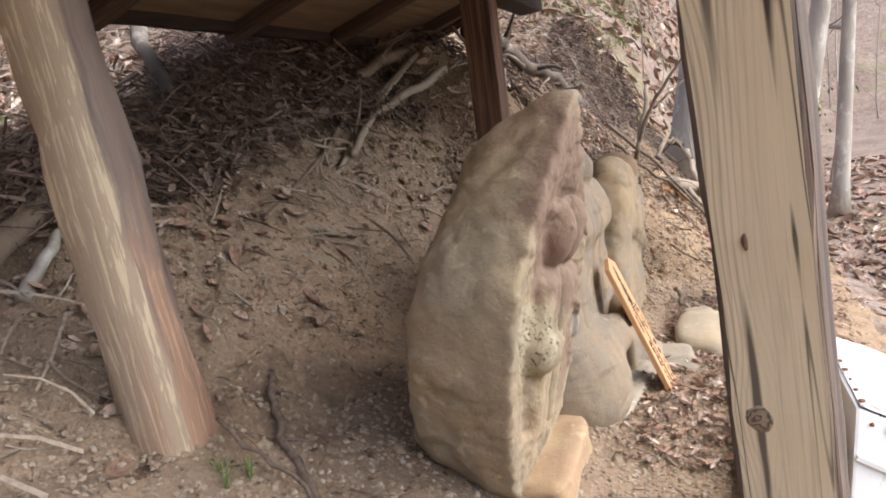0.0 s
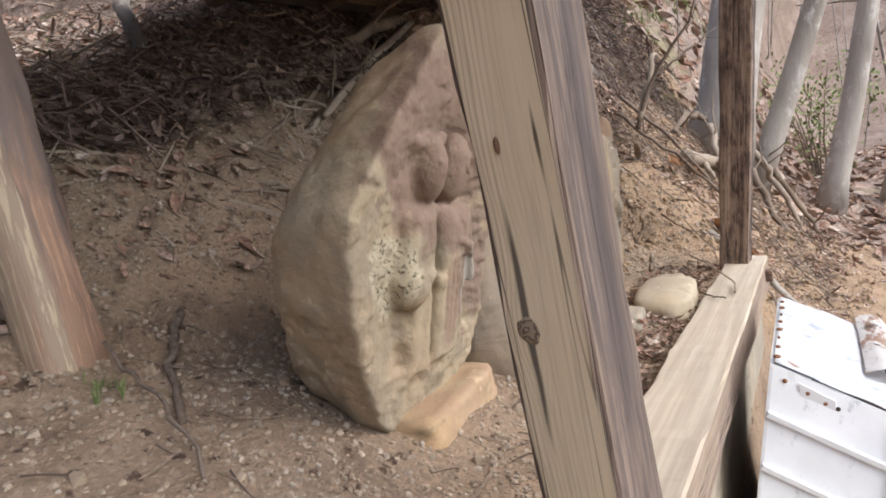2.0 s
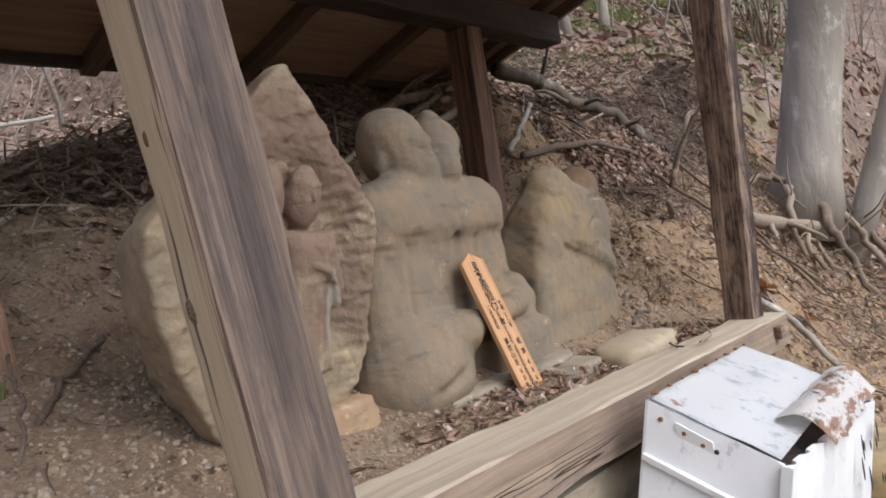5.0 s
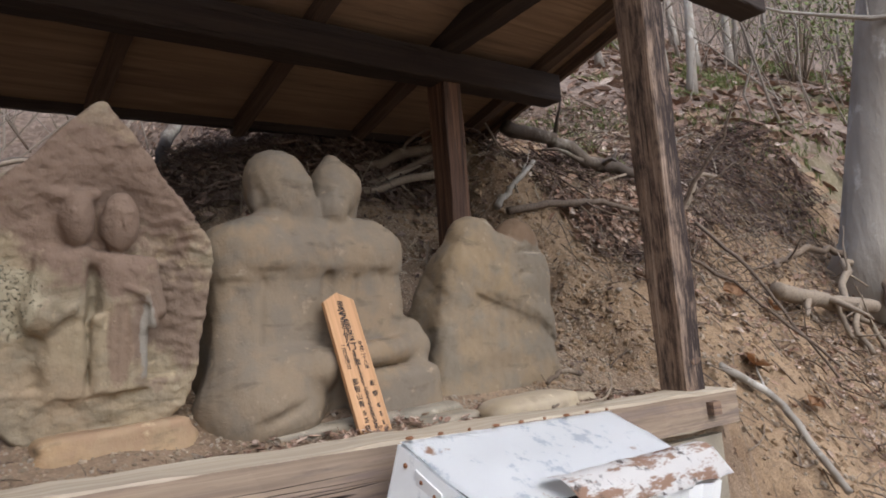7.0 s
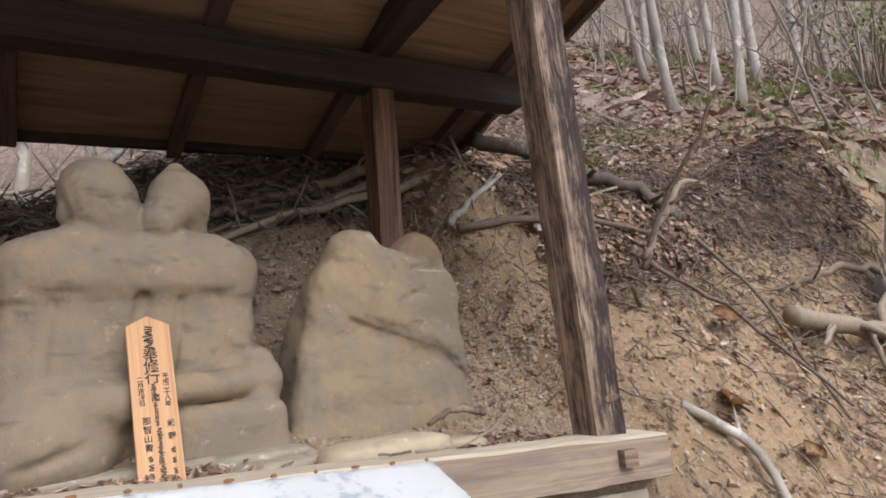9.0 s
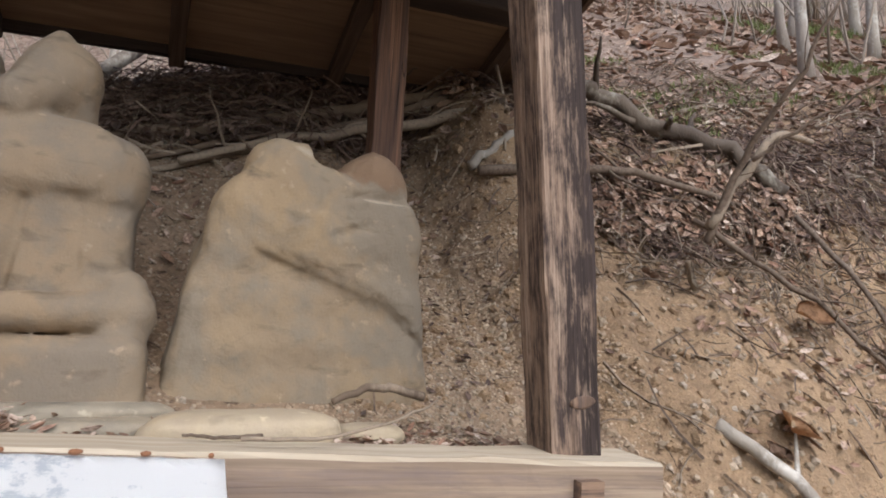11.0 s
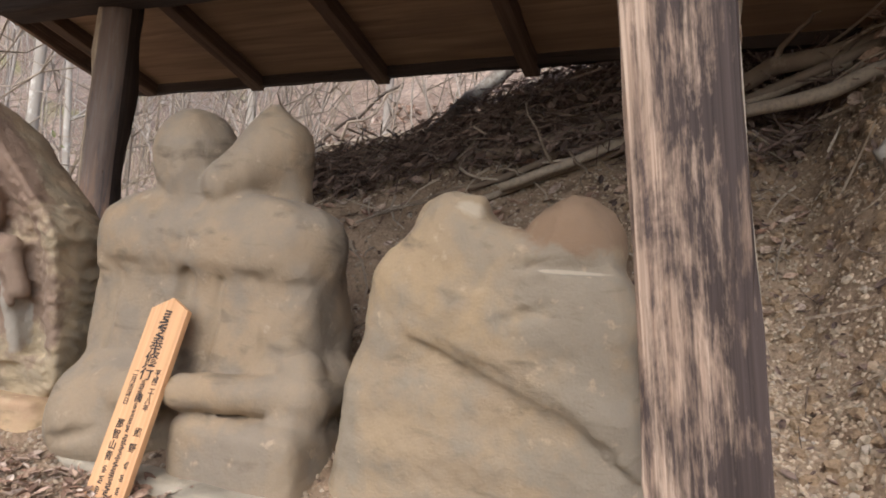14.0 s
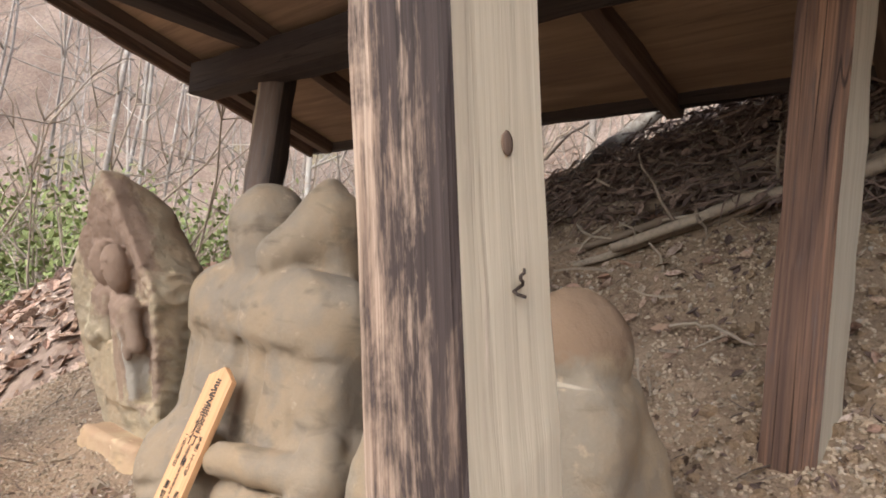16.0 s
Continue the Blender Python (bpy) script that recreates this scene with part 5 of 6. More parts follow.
tree(4.22, 0.36, 6.5, 0.185, (0.01, -0.17), 1, "large smooth grey beech-like tree leaning out from the bank")
tree(4.42, 0.16, 6.0, 0.08, (0.03, -0.30), 2, "smooth pale grey tree leaning beside a larger one")
tree(6.2, -0.32, 7.0, 0.105, (0.02, -0.17), 3, "slender pale tree leaning over the path")
tree(7.4, -0.9, 7.0, 0.085, (0.03, -0.08), 33, "slender pale tree beside the path")
SLIM = "slender grey tree with bare branches on the slope"
for i, (x, y, r, lx) in enumerate(((5.0, 2.1, 0.065, -0.03), (6.3, 2.35, 0.075, 0.10), (7.3, 3.2, 0.08, 0.0), (6.6, 3.6, 0.07, -0.06), (8.6, 3.5, 0.10, 0.03), (9.5, 4.9, 0.11, -0.04),
                                   (7.9, 4.6, 0.09, 0.06), (10.2, 3.8, 0.10, 0.05), (11.5, 5.4, 0.12, -0.02), (10.5, 6.6, 0.12, 0.03), (-3.4, 3.0, 0.14, 0.02), (-4.6, 4.4, 0.11, -0.05),
                                   (-5.4, 2.2, 0.10, 0.09), (-7.0, 3.4, 0.12, -0.03), (-2.2, 4.2, 0.12, 0.0), (-1.2, 4.8, 0.10, 0.02), (0.6, 5.0, 0.09, 0.03), (2.4, 4.6, 0.09, -0.03))):
    tree(x, y, 6.5, (0.62 if x > 0 else 0.40) * r, (1.5 * lx, 0.01), 40 + i, SLIM, BARK if i % 3 else BARK_FAR)

# sapling on the bank
def sapling(base, points, r, seed, label):
    return stick("sapling", [base] + points, r, r * 0.3, TWIG_BARK, label, "sapling", seed, 0.02, 4)
sapling((2.50, 0.45, 1.34), [(2.56, 0.38, 1.55), (2.60, 0.24, 1.74), (2.66, 0.14, 1.94)], 0.012, 61, "bare dark forked sapling on the bank")
sapling((2.58, 0.36, 1.56), [(2.66, 0.26, 1.64), (2.78, 0.12, 1.74)], 0.007, 62, "bare thin sapling shoot on the bank")
stick("root", [(2.50, 0.44, 1.38), (2.62, 0.40, 1.56), (2.72, 0.40, 1.66), (2.86, 0.40, 1.66)], 0.014, 0.009, PALE_TWIG, "pale curved dead root standing out of the bank", "root", 63, 0.015, 0, ROOTS)

# the woods behind: many trunks
bm = bmesh.new()
rnd = random.Random(77)
count = 0
while count < 1050:
    a, dist = rnd.uniform(-100, 108), 9 + 60 * rnd.random() ** 1.3
    x, y = 1 + dist * math.sin(radians(a)), dist * math.cos(radians(a))
    if -8 < x < 3.5 and y < 7 or (abs(y) > 68) or abs(x) > 85:
        continue
    if a > 20 and dist < 30 and rnd.random() < 0.40:
        count += 1
        continue
    base = Vector((x, y, ground_z(x, y) - 0.2))
    hgt, r = rnd.uniform(6, 10), rnd.choice((0.015, 0.02, 0.03, 0.035, 0.05, 0.07)) * (0.7 if dist < 25 else 1.0)
    pts = wander([base, base + Vector((rnd.uniform(-0.5, 0.5), rnd.uniform(-0.3, 0.3), hgt * 0.5)), base + Vector((rnd.uniform(-2.0, 2.0), rnd.uniform(-1.2, 1.2), hgt))], 6, 0.25, rnd.random() * 90)
    tube(bm, pts, [r * (1 - 0.12 * k) for k in range(7)], 5)
    for _ in range(9):
        i = rnd.randrange(1, 7)
        ang = rnd.uniform(0, 6.28)
        d = Vector((math.cos(ang), math.sin(ang), rnd.uniform(0.3, 1.2))).normalized() * rnd.uniform(1.0, 3.0)
        tube(bm, wander([pts[i], pts[i] + d * 0.5 + Vector((0, 0, 0.1)), pts[i] + d], 4, 0.15, rnd.random() * 90), [r * 0.35, r * 0.28, r * 0.2, r * 0.14, r * 0.08], 4)
    count += 1
tagged(part("woods", bm, BARK_FAR, None, "", True), "grey bare woodland trunks on the hillside", "woods", kind="stuff")

# thickets of thin pale stems on the slopes beyond the shelter
def thicket(n, spread, label, seed, material):
    bm = bmesh.new()
    rnd = random.Random(seed)
    for _ in range(n):
        x, y = rnd.uniform(*spread[0]), rnd.uniform(*spread[1])
        base = Vector((x, y, ground_z(x, y) - 0.1))
        h = rnd.uniform(0.6, 2.6)
        tip = base + Vector((rnd.gauss(0, 0.45) * h, rnd.gauss(0, 0.35) * h, h))
        line = wander([base, (base + tip) / 2 + Vector((0, 0, 0.12 * h)), tip], 6, 0.12 * h, rnd.random() * 99)
        r = 0.0045 * h + 0.003
        tube(bm, line, [r * (1 - 0.13 * i) for i in range(7)], 4)
        for _ in range(5):
            i = rnd.randrange(2, 6)
            d = Vector((rnd.gauss(0, 1), rnd.gauss(0, 1), rnd.uniform(0, 1.2))).normalized() * h * rnd.uniform(0.15, 0.5)
            tube(bm, wander([line[i], line[i] + d * 0.5, line[i] + d], 3, 0.05 * h, rnd.random() * 99), [r * 0.5, r * 0.42, r * 0.32, r * 0.2], 3)
    return tagged(part("thicket", bm, material, None, "", True), label, "thicket", kind="stuff")
thicket(420, ((-14, -2.6), (0.5, 9)), "tangle of thin pale bare stems on the slope", 5, PALE_TWIG)
thicket(120, ((-2.6, 2.2), (2.6, 6)), "thin bare stems above the bank", 6, BRUSH)
thicket(520, ((5.2, 22), (0.6, 15)), "thin bare undergrowth between the trees", 7, BRUSH)

# ---- loose cover ----
def scatter(name, material, n, box, size, shape, label, category, seed, keep=None, lift=0.0):
    """One object of many small loose pieces lying on the soil."""
    r = random.Random(seed)
    verts, faces = [], []
    made = 0
    tries = 0
    while made < n and tries < 6 * n:
        tries += 1
        x, y = r.uniform(box[0], box[1]), r.uniform(box[2], box[3])
        if keep and not keep(x, y, r):
            continue
        z = soil_z(x, y)
        e = 0.03
        nx, ny = (soil_z(x - e, y) - soil_z(x + e, y)) / (2 * e), (soil_z(x, y - e) - soil_z(x, y + e)) / (2 * e)
        up = Vector((nx, ny, 1)).normalized()
        up = (up + 0.65 * Vector((r.uniform(-1, 1), r.uniform(-1, 1), r.uniform(-0.3, 0.6)))).normalized() if shape != "stone" else up
        sx = up.cross(Vector((r.uniform(-1, 1), r.uniform(-1, 1), r.uniform(-1, 1)))).normalized()
        sy = up.cross(sx)
        s = size * r.uniform(0.45, 1.3)
        o = Vector((x, y, z)) + up * (lift * r.random())
        k = len(verts)
        if shape == "leaf":
            c, w = r.uniform(0.05, 0.5) * s, r.uniform(0.3, 0.5) * s
            o = o + up * 0.004
            for a, b, h in ((-1, 0, 0.6), (-0.35, -1, 0.9), (-0.3, 0, 0), (-0.35, 1, 0.9), (0.4, -0.9, 0.9), (0.45, 0, 0.1), (0.4, 0.9, 0.9), (1, 0, 0.9)):
                verts.append(o + sx * a * s + sy * b * w + up * h * c)
            faces += [(k, k + 1, k + 2), (k, k + 2, k + 3), (k + 1, k + 4, k + 5, k + 2), (k + 2, k + 5, k + 6, k + 3), (k + 4, k + 7, k + 5), (k + 5, k + 7, k + 6)]
        elif shape == "stone":
            q = [r.uniform(0.6, 1.2) for _ in range(8)]
            f = r.uniform(0.4, 0.8)
            o = o - up * 0.1 * s
            for i in range(4):
                a = 1.571 * i + r.uniform(-0.4, 0.4)
                verts.append(o + (sx * math.cos(a) + sy * math.sin(a)) * s * q[i])
            for i in range(4):
                a = 1.571 * i + 0.4 + r.uniform(-0.4, 0.4)
                verts.append(o + (sx * math.cos(a) + sy * math.sin(a)) * s * 0.62 * q[4 + i] + up * s * f)
            faces += [(k + i, k + (i + 1) % 4, k + 4 + i) for i in range(4)] + [(k + (i + 1) % 4, k + 4 + (i + 1) % 4, k + 4 + i) for i in range(4)] + [(k + 4, k + 5, k + 6, k + 7)]
        elif shape == "twig":
            ln, rr = s * r.uniform(1.5, 5), s * r.uniform(0.05, 0.11)
            bend = sy * r.uniform(-0.4, 0.4) * ln + up * r.uniform(-0.05, 0.12) * ln
            for j in range(4):
                t = j / 3 - 0.5
                c = o + sx * ln * t + bend * (0.25 - t * t) * 2 + up * rr
                for i in range(3):
                    a = 2.094 * i
                    verts.append(c + (sy * math.cos(a) + up * math.sin(a)) * rr * (1 - 0.5 * j / 3))
            for j in range(3):
                faces += [(k + 3 * j + i, k + 3 * j + (i + 1) % 3, k + 3 * j + 3 + (i + 1) % 3, k + 3 * j + 3 + i) for i in range(3)]
        else:
            for b in range(5):
                a = r.uniform(0, 6.28)
                d = Vector((math.cos(a), math.sin(a), 0)) * r.uniform(0.1, 0.6) * s
                wv = Vector((-math.sin(a), math.cos(a), 0)) * 0.04 * s
                kk = len(verts)
                verts += [o - wv, o + wv, o + d * 0.6 + wv * 0.7 + Vector((0, 0, s * 0.7)), o + d * 0.6 - wv * 0.7 + Vector((0, 0, s * 0.7)), o + d * 1.3 + Vector((0, 0, s * r.uniform(0.7, 1.1)))]
                faces += [(kk, kk + 1, kk + 2, kk + 3), (kk + 3, kk + 2, kk + 4)]
        made += 1
    me = bpy.data.meshes.new(name)
    me.from_pydata([tuple(v) for v in verts], [], faces)
    me.materials.append(material)
    return tagged(new(name, me), label, category, kind="stuff")

def clump(x, y, f, k):
    return noise.noise((x * f, y * f, k)) * 0.5 + 0.5

inside = lambda x, y: -0.25 < x < 1.9 and y < 1.25
scatter("leaf_litter", LEAVES, 15000, (-2.5, 4.6, 1.3, 4.6), 0.030, "leaf", "thick brown dead leaves on the hillside", "leaves", 1, lambda x, y, r: r.random() < (0.15 if (x < 1.9 and y < 1.5) else 1.0) and r.random() < 1.4 * clump(x, y, 1.5, 3))
scatter("leaf_litter", LEAVES, 3400, (2.2, 5.0, -0.5, 1.3), 0.019, "leaf", "scattered dead leaves on the steep bank", "leaves", 2, lambda x, y, r: r.random() < clump(x, y, 2.2, 5) ** 1.6 * smooth(2.2, 2.7, x), 0.02)
scatter("leaf_litter", LEAVES, 1700, (2.3, 3.3, 0.55, 1.05), 0.022, "leaf", "pile of brown dead leaves caught on the bank", "leaves", 3, lambda x, y, r: abs(y - 0.84 + 0.03 * (x - 2)) < 0.10, 0.05)
scatter("leaf_litter", LEAVES, 850, (0.45, 1.72, 0.05, 0.27), 0.014, "leaf", "reddish leaf scraps behind the sill", "leaves", 4, lambda x, y, r: r.random() < 1.3 * clump(x, y, 6, 1), 0.012)
scatter("leaf_litter", LEAVES, 650, (-0.2, 1.9, 0.85, 1.6), 0.024, "leaf", "dark leaves at the back of the shelf", "leaves", 5, lambda x, y, r: r.random() < clump(x, y, 3, 8) ** 1.5 * (y - 0.6))
scatter("leaf_litter", LEAVES, 9000, (4.6, 13, -3.0, 8.0), 0.075, "leaf", "dead leaves covering the woodland floor", "leaves", 6)
scatter("leaf_litter", LEAVES, 6000, (-9, -0.6, 0.2, 7.0), 0.06, "leaf", "dead leaves covering the slope beyond the stele", "leaves", 7)
scatter("pebbles", PEBBLES, 14000, (-0.4, 2.0, 0.05, 1.3), 0.0062, "stone", "small pale stones in the dry soil", "stones", 8, lambda x, y, r: r.random() < 1.5 * clump(x, y, 4, 2) ** 1.4)
scatter("pebbles", PEBBLES, 230, (-0.4, 2.4, 0.1, 1.4), 0.014, "stone", "larger stones lying on the dry soil", "stones", 9, lambda x, y, r: r.random() < clump(x, y, 3, 6))
scatter("pebbles", PEBBLES, 3500, (1.9, 4.2, -0.4, 1.1), 0.011, "stone", "gravel in the steep bank", "stones", 10, lambda x, y, r: r.random() < 1.2 * clump(x, y, 3, 12) ** 2)
scatter("twigs", TWIG_BARK, 2600, (-1.0, 4.5, 1.3, 2.8), 0.05, "twig", "tangled dead twigs over the bank", "twigs", 11, None, 0.04)
scatter("twigs", TWIG_BARK, 1900, (1.95, 4.6, -0.3, 1.2), 0.04, "twig", "dead twigs and roots on the steep bank", "twigs", 12, lambda x, y, r: r.random() < 1.3 * clump(x, y, 2, 4) * (0.25 + 0.75 * smooth(2.2, 2.9, x)), 0.03)
scatter("twigs", PALE_TWIG, 700, (-0.5, 4.5, 0.9, 2.2), 0.05, "twig", "pale dry stalks over the bank", "twigs", 13, None, 0.05)
scatter("twigs", TWIG_BARK, 420, (-0.4, 1.9, 0.1, 1.2), 0.022, "twig", "fine twigs lying on the soil", "twigs", 14)
scatter("twigs", TWIG_BARK, 500, (-0.2, 1.3, 1.35, 1.7), 0.05, "twig", "mat of fine dark roots on the bank", "twigs", 15, None, 0.03)
# dark roots and leaves; part of their darkness is roof shade put into the colour
mat = lambda x, y, r: 1.20 + 0.10 * clump(x, y, 3, 40) + 0.10 * max(0.0, 0.5 - x) < y < 1.42 + 0.38 * smooth(0.5, 1.4, x) + 0.1 * clump(x, y, 4, 41)
scatter("twigs", DARK_LITTER, 3200, (-0.3, 2.0, 1.2, 1.85), 0.034, "twig", "thick mat of dark roots under the roof edge", "twigs", 51, mat, 0.09)
scatter("leaf_litter", DARK_LITTER, 2600, (-0.3, 2.0, 1.2, 1.85), 0.021, "leaf", "dark leaves caught in the root mat, toned for the roof's shade", "leaves", 52, mat, 0.08)
ledge = lambda x, y, r: x > 2.3 - 0.5 * (y - 0.9) and abs(y - 0.98 - 0.10 * noise.noise((x * 1.3, 2, 5))) < 0.28 and r.random() < 1.4 * clump(x, y, 3, 44)
scatter("twigs", DARK_LITTER, 1900, (2.0, 4.8, 0.6, 1.4), 0.036, "twig", "dark roots and twigs matted along the bank top", "twigs", 53, ledge, 0.06)
scatter("leaf_litter", DARK_LITTER, 2000, (2.0, 4.8, 0.6, 1.4), 0.022, "leaf", "dark leaves matted along the bank top", "leaves", 54, ledge, 0.04)
scatter("leaf_litter", LEAVES, 2600, (2.0, 5.0, 0.9, 2.2), 0.028, "leaf", "pale curled leaves over the bank top", "leaves", 55, lambda x, y, r: r.random() < 1.3 * clump(x, y, 2.5, 46), 0.03)
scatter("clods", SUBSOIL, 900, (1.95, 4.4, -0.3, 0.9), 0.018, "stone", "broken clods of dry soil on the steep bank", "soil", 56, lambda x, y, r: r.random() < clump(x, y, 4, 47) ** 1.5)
def rootlets(n, seed, label):
    """Thin roots and dry stalks that hang from the bank's edge."""
    bm = bmesh.new()
    rnd = random.Random(seed)
    for _ in range(n):
        x, y = rnd.uniform(2.25, 4.4), rnd.uniform(0.55, 1.05)
        top = Vector((x, y, soil_z(x, y) + 0.01))
        ln = rnd.uniform(0.12, 0.42)
        y2 = y - ln * rnd.uniform(0.3, 0.6)
        x2 = x + rnd.uniform(-0.5, 0.5) * ln
        end = Vector((x2, y2, soil_z(x2, y2) + rnd.uniform(0.0, 0.03)))
        mid = (top + end) / 2 + Vector((rnd.uniform(-0.05, 0.05), -0.03, rnd.uniform(0.0, 0.08)))
        r = rnd.uniform(0.0012, 0.0035)
        tube(bm, wander([top, mid, end], 8, 0.02, rnd.random() * 99), [r * (1 - 0.08 * i) for i in range(9)], 4)
    return tagged(part("rootlets", bm, PALE_TWIG if seed % 2 else TWIG_BARK, None, "", True), label, "roots", kind="stuff")
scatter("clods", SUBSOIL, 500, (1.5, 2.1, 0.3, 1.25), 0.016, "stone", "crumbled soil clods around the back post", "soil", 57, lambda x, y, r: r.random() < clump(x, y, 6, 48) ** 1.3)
scatter("leaf_litter", DARK_LITTER, 420, (1.35, 2.1, 0.3, 1.25), 0.013, "leaf", "dark leaf scraps in the crumbled soil", "leaves", 58, lambda x, y, r: r.random() < clump(x, y, 5, 49) ** 1.5)
scatter("grass", GREEN, 420, (4.2, 6.2, 0.6, 1.7), 0.05, "grass", "tuft of fresh green grass beside the big tree", "grass", 59, lambda x, y, r: clump(x, y, 1.2, 50) > 0.5)
scatter("leaf_litter", LEAVES, 2200, (-0.9, 1.2, 1.55, 2.7), 0.028, "leaf", "pale curled leaves on the slope above the shelf", "leaves", 60, lambda x, y, r: y > 1.5 + 0.25 * x, 0.03)
rootlets(110, 3, "pale thin rootlets hanging down the bank")
rootlets(150, 4, "dark thin rootlets hanging down the bank")
scatter("grass", GREEN, 2600, (3.0, 9.0, 0.9, 3.2), 0.055, "grass", "patches of fresh green grass on the slope", "grass", 16, lambda x, y, r: clump(x, y, 0.9, 21) > 0.54)
scatter("grass", GREEN, 1000, (7.6, 12.0, 2.4, 5.6), 0.11, "grass", "bright green grass tufts among the trees uphill", "grass", 18, lambda x, y, r: clump(x, y, 0.7, 25) > 0.58)
scatter("grass", GREEN, 160, (-0.6, 2.6, 1.7, 3.2), 0.045, "grass", "sparse fresh green shoots above the bank", "grass", 17, lambda x, y, r: clump(x, y, 1.6, 23) > 0.55)

def shrub(x, y, h, w, n, seed, label, dense=1.0):
    """Upright bare shoots with small fresh leaves."""
    rnd = random.Random(seed)
    top = tagged(new("shrub"), label, "shrub", "green shrubs in the wood")
    top.location = (x, y, soil_z(x, y) - 0.05)
    tips = []
    for _ in range(14):
        bm = bmesh.new()
        a, k = rnd.uniform(0, 6.28), rnd.uniform(0.2, 1)
        e = Vector((math.cos(a) * w * k, math.sin(a) * w * k, h * rnd.uniform(0.6, 1.1)))
        line = wander([Vector((0.1 * w * math.cos(a), 0.1 * w * math.sin(a), 0)), e * 0.5 + Vector((0, 0, 0.1 * h)), e], 6, 0.06 * h, rnd.random() * 99)
        tube(bm, line, [0.012 * h * (1 - 0.13 * i) for i in range(7)], 4)
        tips += line[2:]
        part("stem", bm, TWIG_BARK, top, "", True)
    verts, faces = [], []
    for _ in range(n):
        c = rnd.choice(tips) + Vector((rnd.gauss(0, 0.13), rnd.gauss(0, 0.13), rnd.gauss(0, 0.11))) * h
        u = Vector((rnd.uniform(-1, 1), rnd.uniform(-1, 1), rnd.uniform(-1, 1))).normalized()
        v = u.orthogonal().normalized()
        s = rnd.uniform(0.012, 0.03) * h
        k = len(verts)
        verts += [c - u * s, c + v * s * 0.5, c + u * s, c - v * s * 0.5]
        faces.append((k, k + 1, k + 2, k + 3))
    me = bpy.data.meshes.new("foliage")
    me.from_pydata([tuple(v) for v in verts], [], faces)
    me.materials.append(GREEN)
    ob = new("foliage", me)
    ob.parent = top
    return top

shrub(-6.5, 1.6, 2.2, 1.1, 2600, 1, "bright green young shrub on the slope below")
shrub(-3.9, 1.75, 1.4, 0.55, 1900, 8, "bright green young bush on the slope beyond the stele")
shrub(-5.2, 3.6, 1.8, 0.8, 1300, 9, "pale green young bush among bare stems")
shrub(-8.5, 3.2, 2.6, 1.4, 2600, 2, "pale green bushy shrub among bare trees")
shrub(-4.8, 3.0, 1.6, 0.9, 900, 3, "thin pale green shrub with bare stems")
shrub(8.2, 1.3, 1.5, 0.8, 1300, 4, "light green shrub under the bare trees")
shrub(9.6, 2.6, 1.6, 0.9, 1200, 5, "light green shrub under the bare trees")
shrub(8.0, -0.3, 1.3, 0.7, 900, 6, "green shrub beside the woodland path")
shrub(12.0, 7.5, 2.2, 1.0, 900, 7, "yellow-green shrub high on the slope")

scatter("leaf_litter", LEAVES, 5000, (-4.0, 6.0, -5.0, -0.75), 0.03, "leaf", "pale dead leaves on the path before the shelter", "leaves", 33)
scatter("leaf_litter", LEAVES, 5500, (-4.5, -0.55, 0.25, 3.2), 0.034, "leaf", "pale dead leaves beside the path beyond the stele", "leaves", 31)
scatter("leaf_litter", LEAVES, 3500, (3.6, 7.5, -2.0, 0.5), 0.03, "leaf", "pale dead leaves below the trees beside the path", "leaves", 34)
scatter("grass", GREEN, 12, (-0.09, 0.0, 0.70, 0.79), 0.03, "grass", "tiny green sprigs at the foot of a post", "grass", 32)

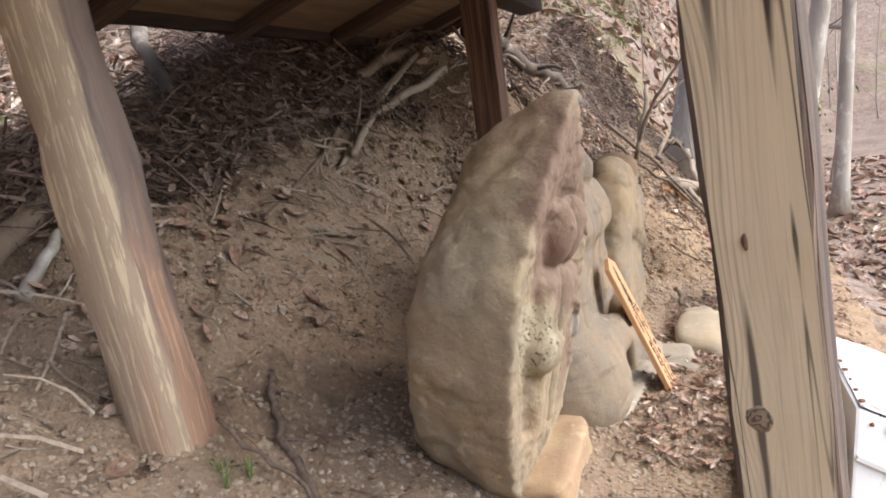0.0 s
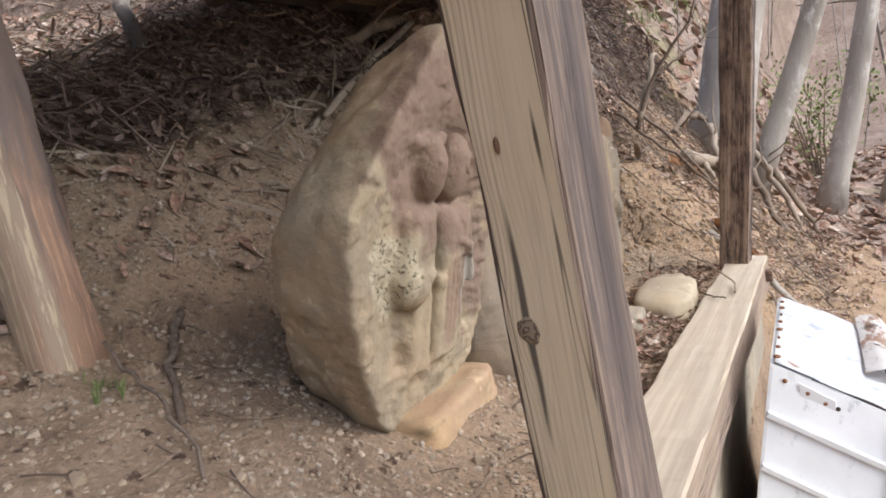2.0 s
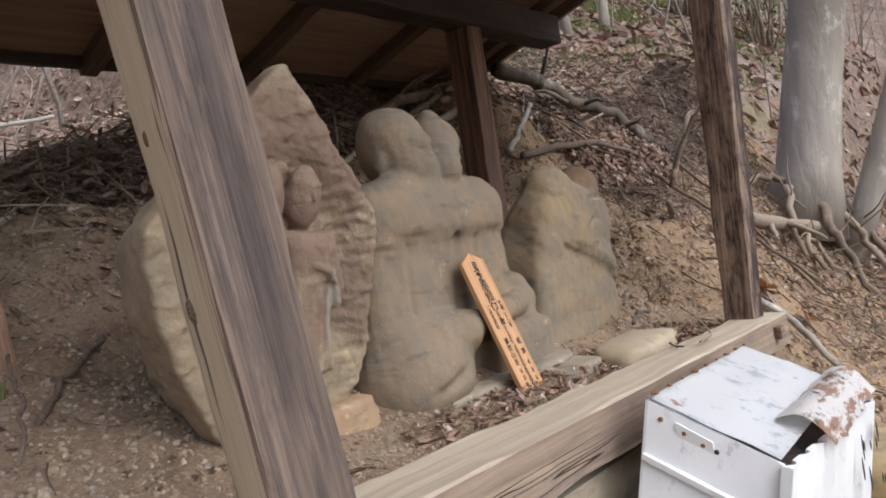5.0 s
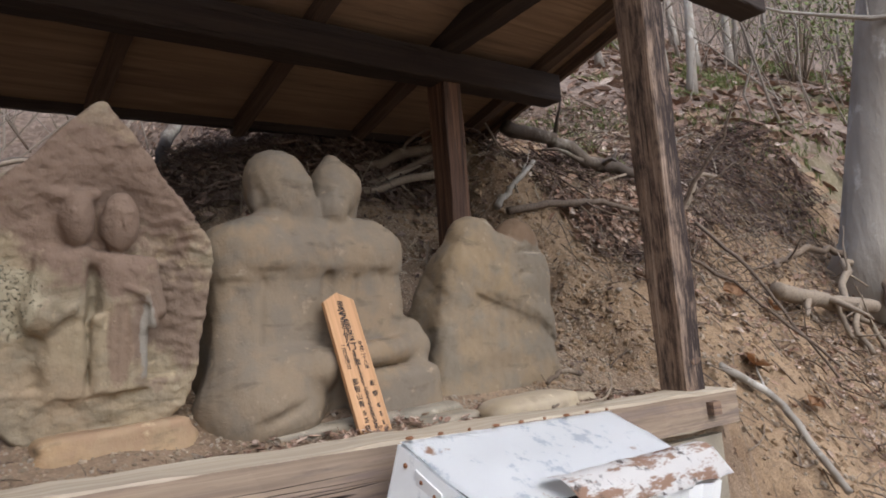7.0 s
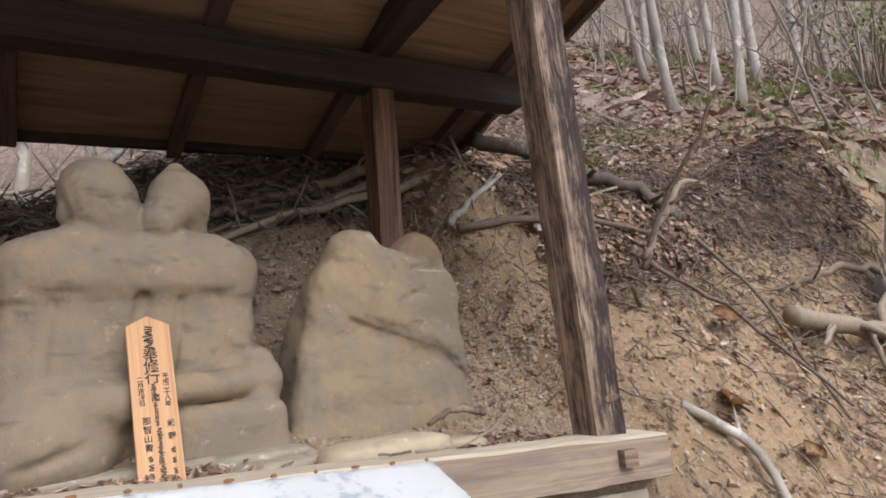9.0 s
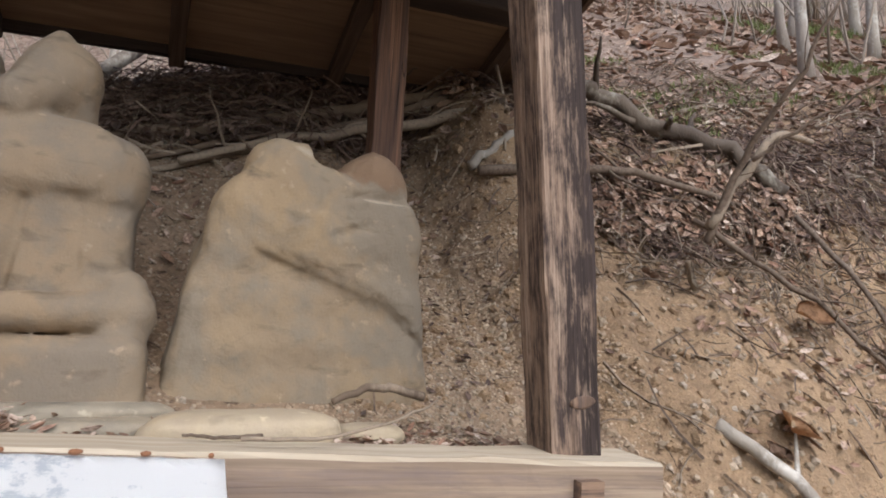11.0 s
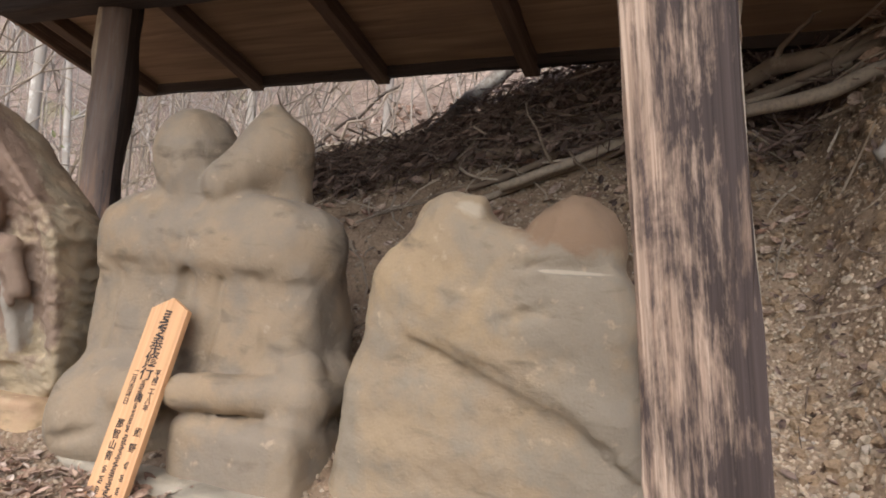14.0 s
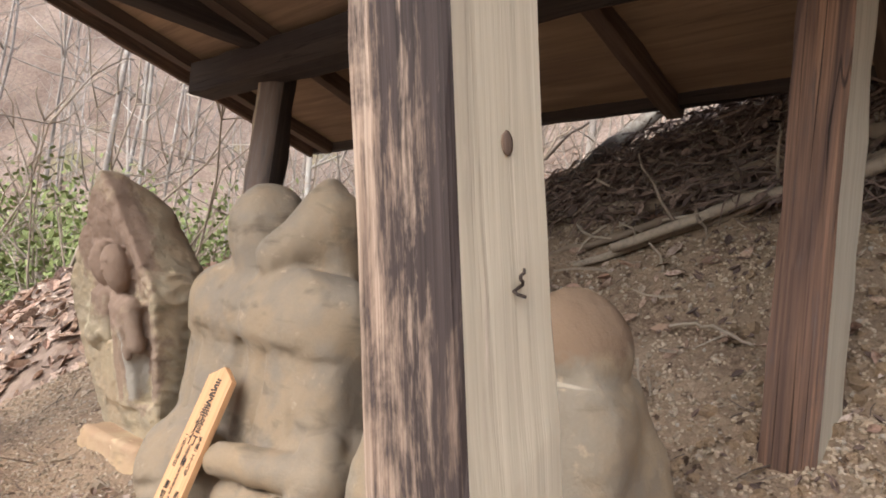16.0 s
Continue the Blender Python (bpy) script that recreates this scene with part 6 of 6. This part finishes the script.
def big_leaf(c, s, turn, seed, label, material=LEAVES):
    """One large curled dry leaf with a midrib fold."""
    bm = bmesh.new()
    grid = []
    for i in range(9):
        u = i / 8
        w = s * 0.38 * math.sin(math.pi * min(1, 0.08 + 0.92 * u)) ** 0.8
        row = []
        for j in range(5):
            v = j / 2 - 1
            row.append(bm.verts.new((s * (u - 0.5), w * v, s * (0.18 * abs(v) + 0.25 * (u - 0.5) ** 2 + 0.05 * noise.noise((u * 4, v * 2, seed))))))
        grid.append(row)
    for r0, r1 in zip(grid, grid[1:]):
        for j in range(4):
            bm.faces.new((r0[j], r1[j], r1[j + 1], r0[j + 1])).smooth = True
    bmesh.ops.solidify(bm, geom=bm.faces[:], thickness=0.0012)
    ob = part("dry_leaf", bm, material)
    ob.matrix_world = Matrix.Translation((c[0], c[1], soil_z(c[0], c[1]) + c[2])) @ pose(0, 0, 0, *turn)
    return tagged(ob, label, "leaf", "large dry leaves on the bank")

big_leaf((2.42, 0.12, 0.035), 0.13, (35, 10, 30), 1, "large curled orange-brown dry leaf on the bank", DRY_LEAF)
big_leaf((2.79, 0.36, 0.05), 0.12, (48, 10, -15), 2, "large upright tan dry leaf on the bank", DRY_LEAF)
big_leaf((2.34, 0.10, 0.03), 0.08, (35, 8, 20), 3, "curled brown dry leaf on the bank")
big_leaf((2.44, 0.46, 0.05), 0.09, (60, 70, 10), 4, "pale whitish dry leaf hanging on the bank", PALE_TWIG)
big_leaf((2.34, 0.50, 0.02), 0.07, (30, 10, 60), 5, "pale curled dry leaf on the bank")
big_leaf((3.02, 0.30, 0.03), 0.11, (40, 12, 20), 6, "large orange-brown dry leaf on the bank", DRY_LEAF)
big_leaf((2.62, 0.02, 0.03), 0.10, (42, 5, 10), 7, "large brown dry leaf low on the bank", DRY_LEAF)

scatter("pebbles", SAND, 9000, (1.35, 2.12, 0.0, 1.2), 0.0048, "stone", "pale sandy grit and clods in the bank", "stones", 41, lambda x, y, r: r.random() < 1.3 * clump(x, y, 5, 31))
scatter("pebbles", SAND, 120, (1.55, 2.3, 0.0, 1.1), 0.012, "stone", "loose tan clods on the bank", "stones", 42)
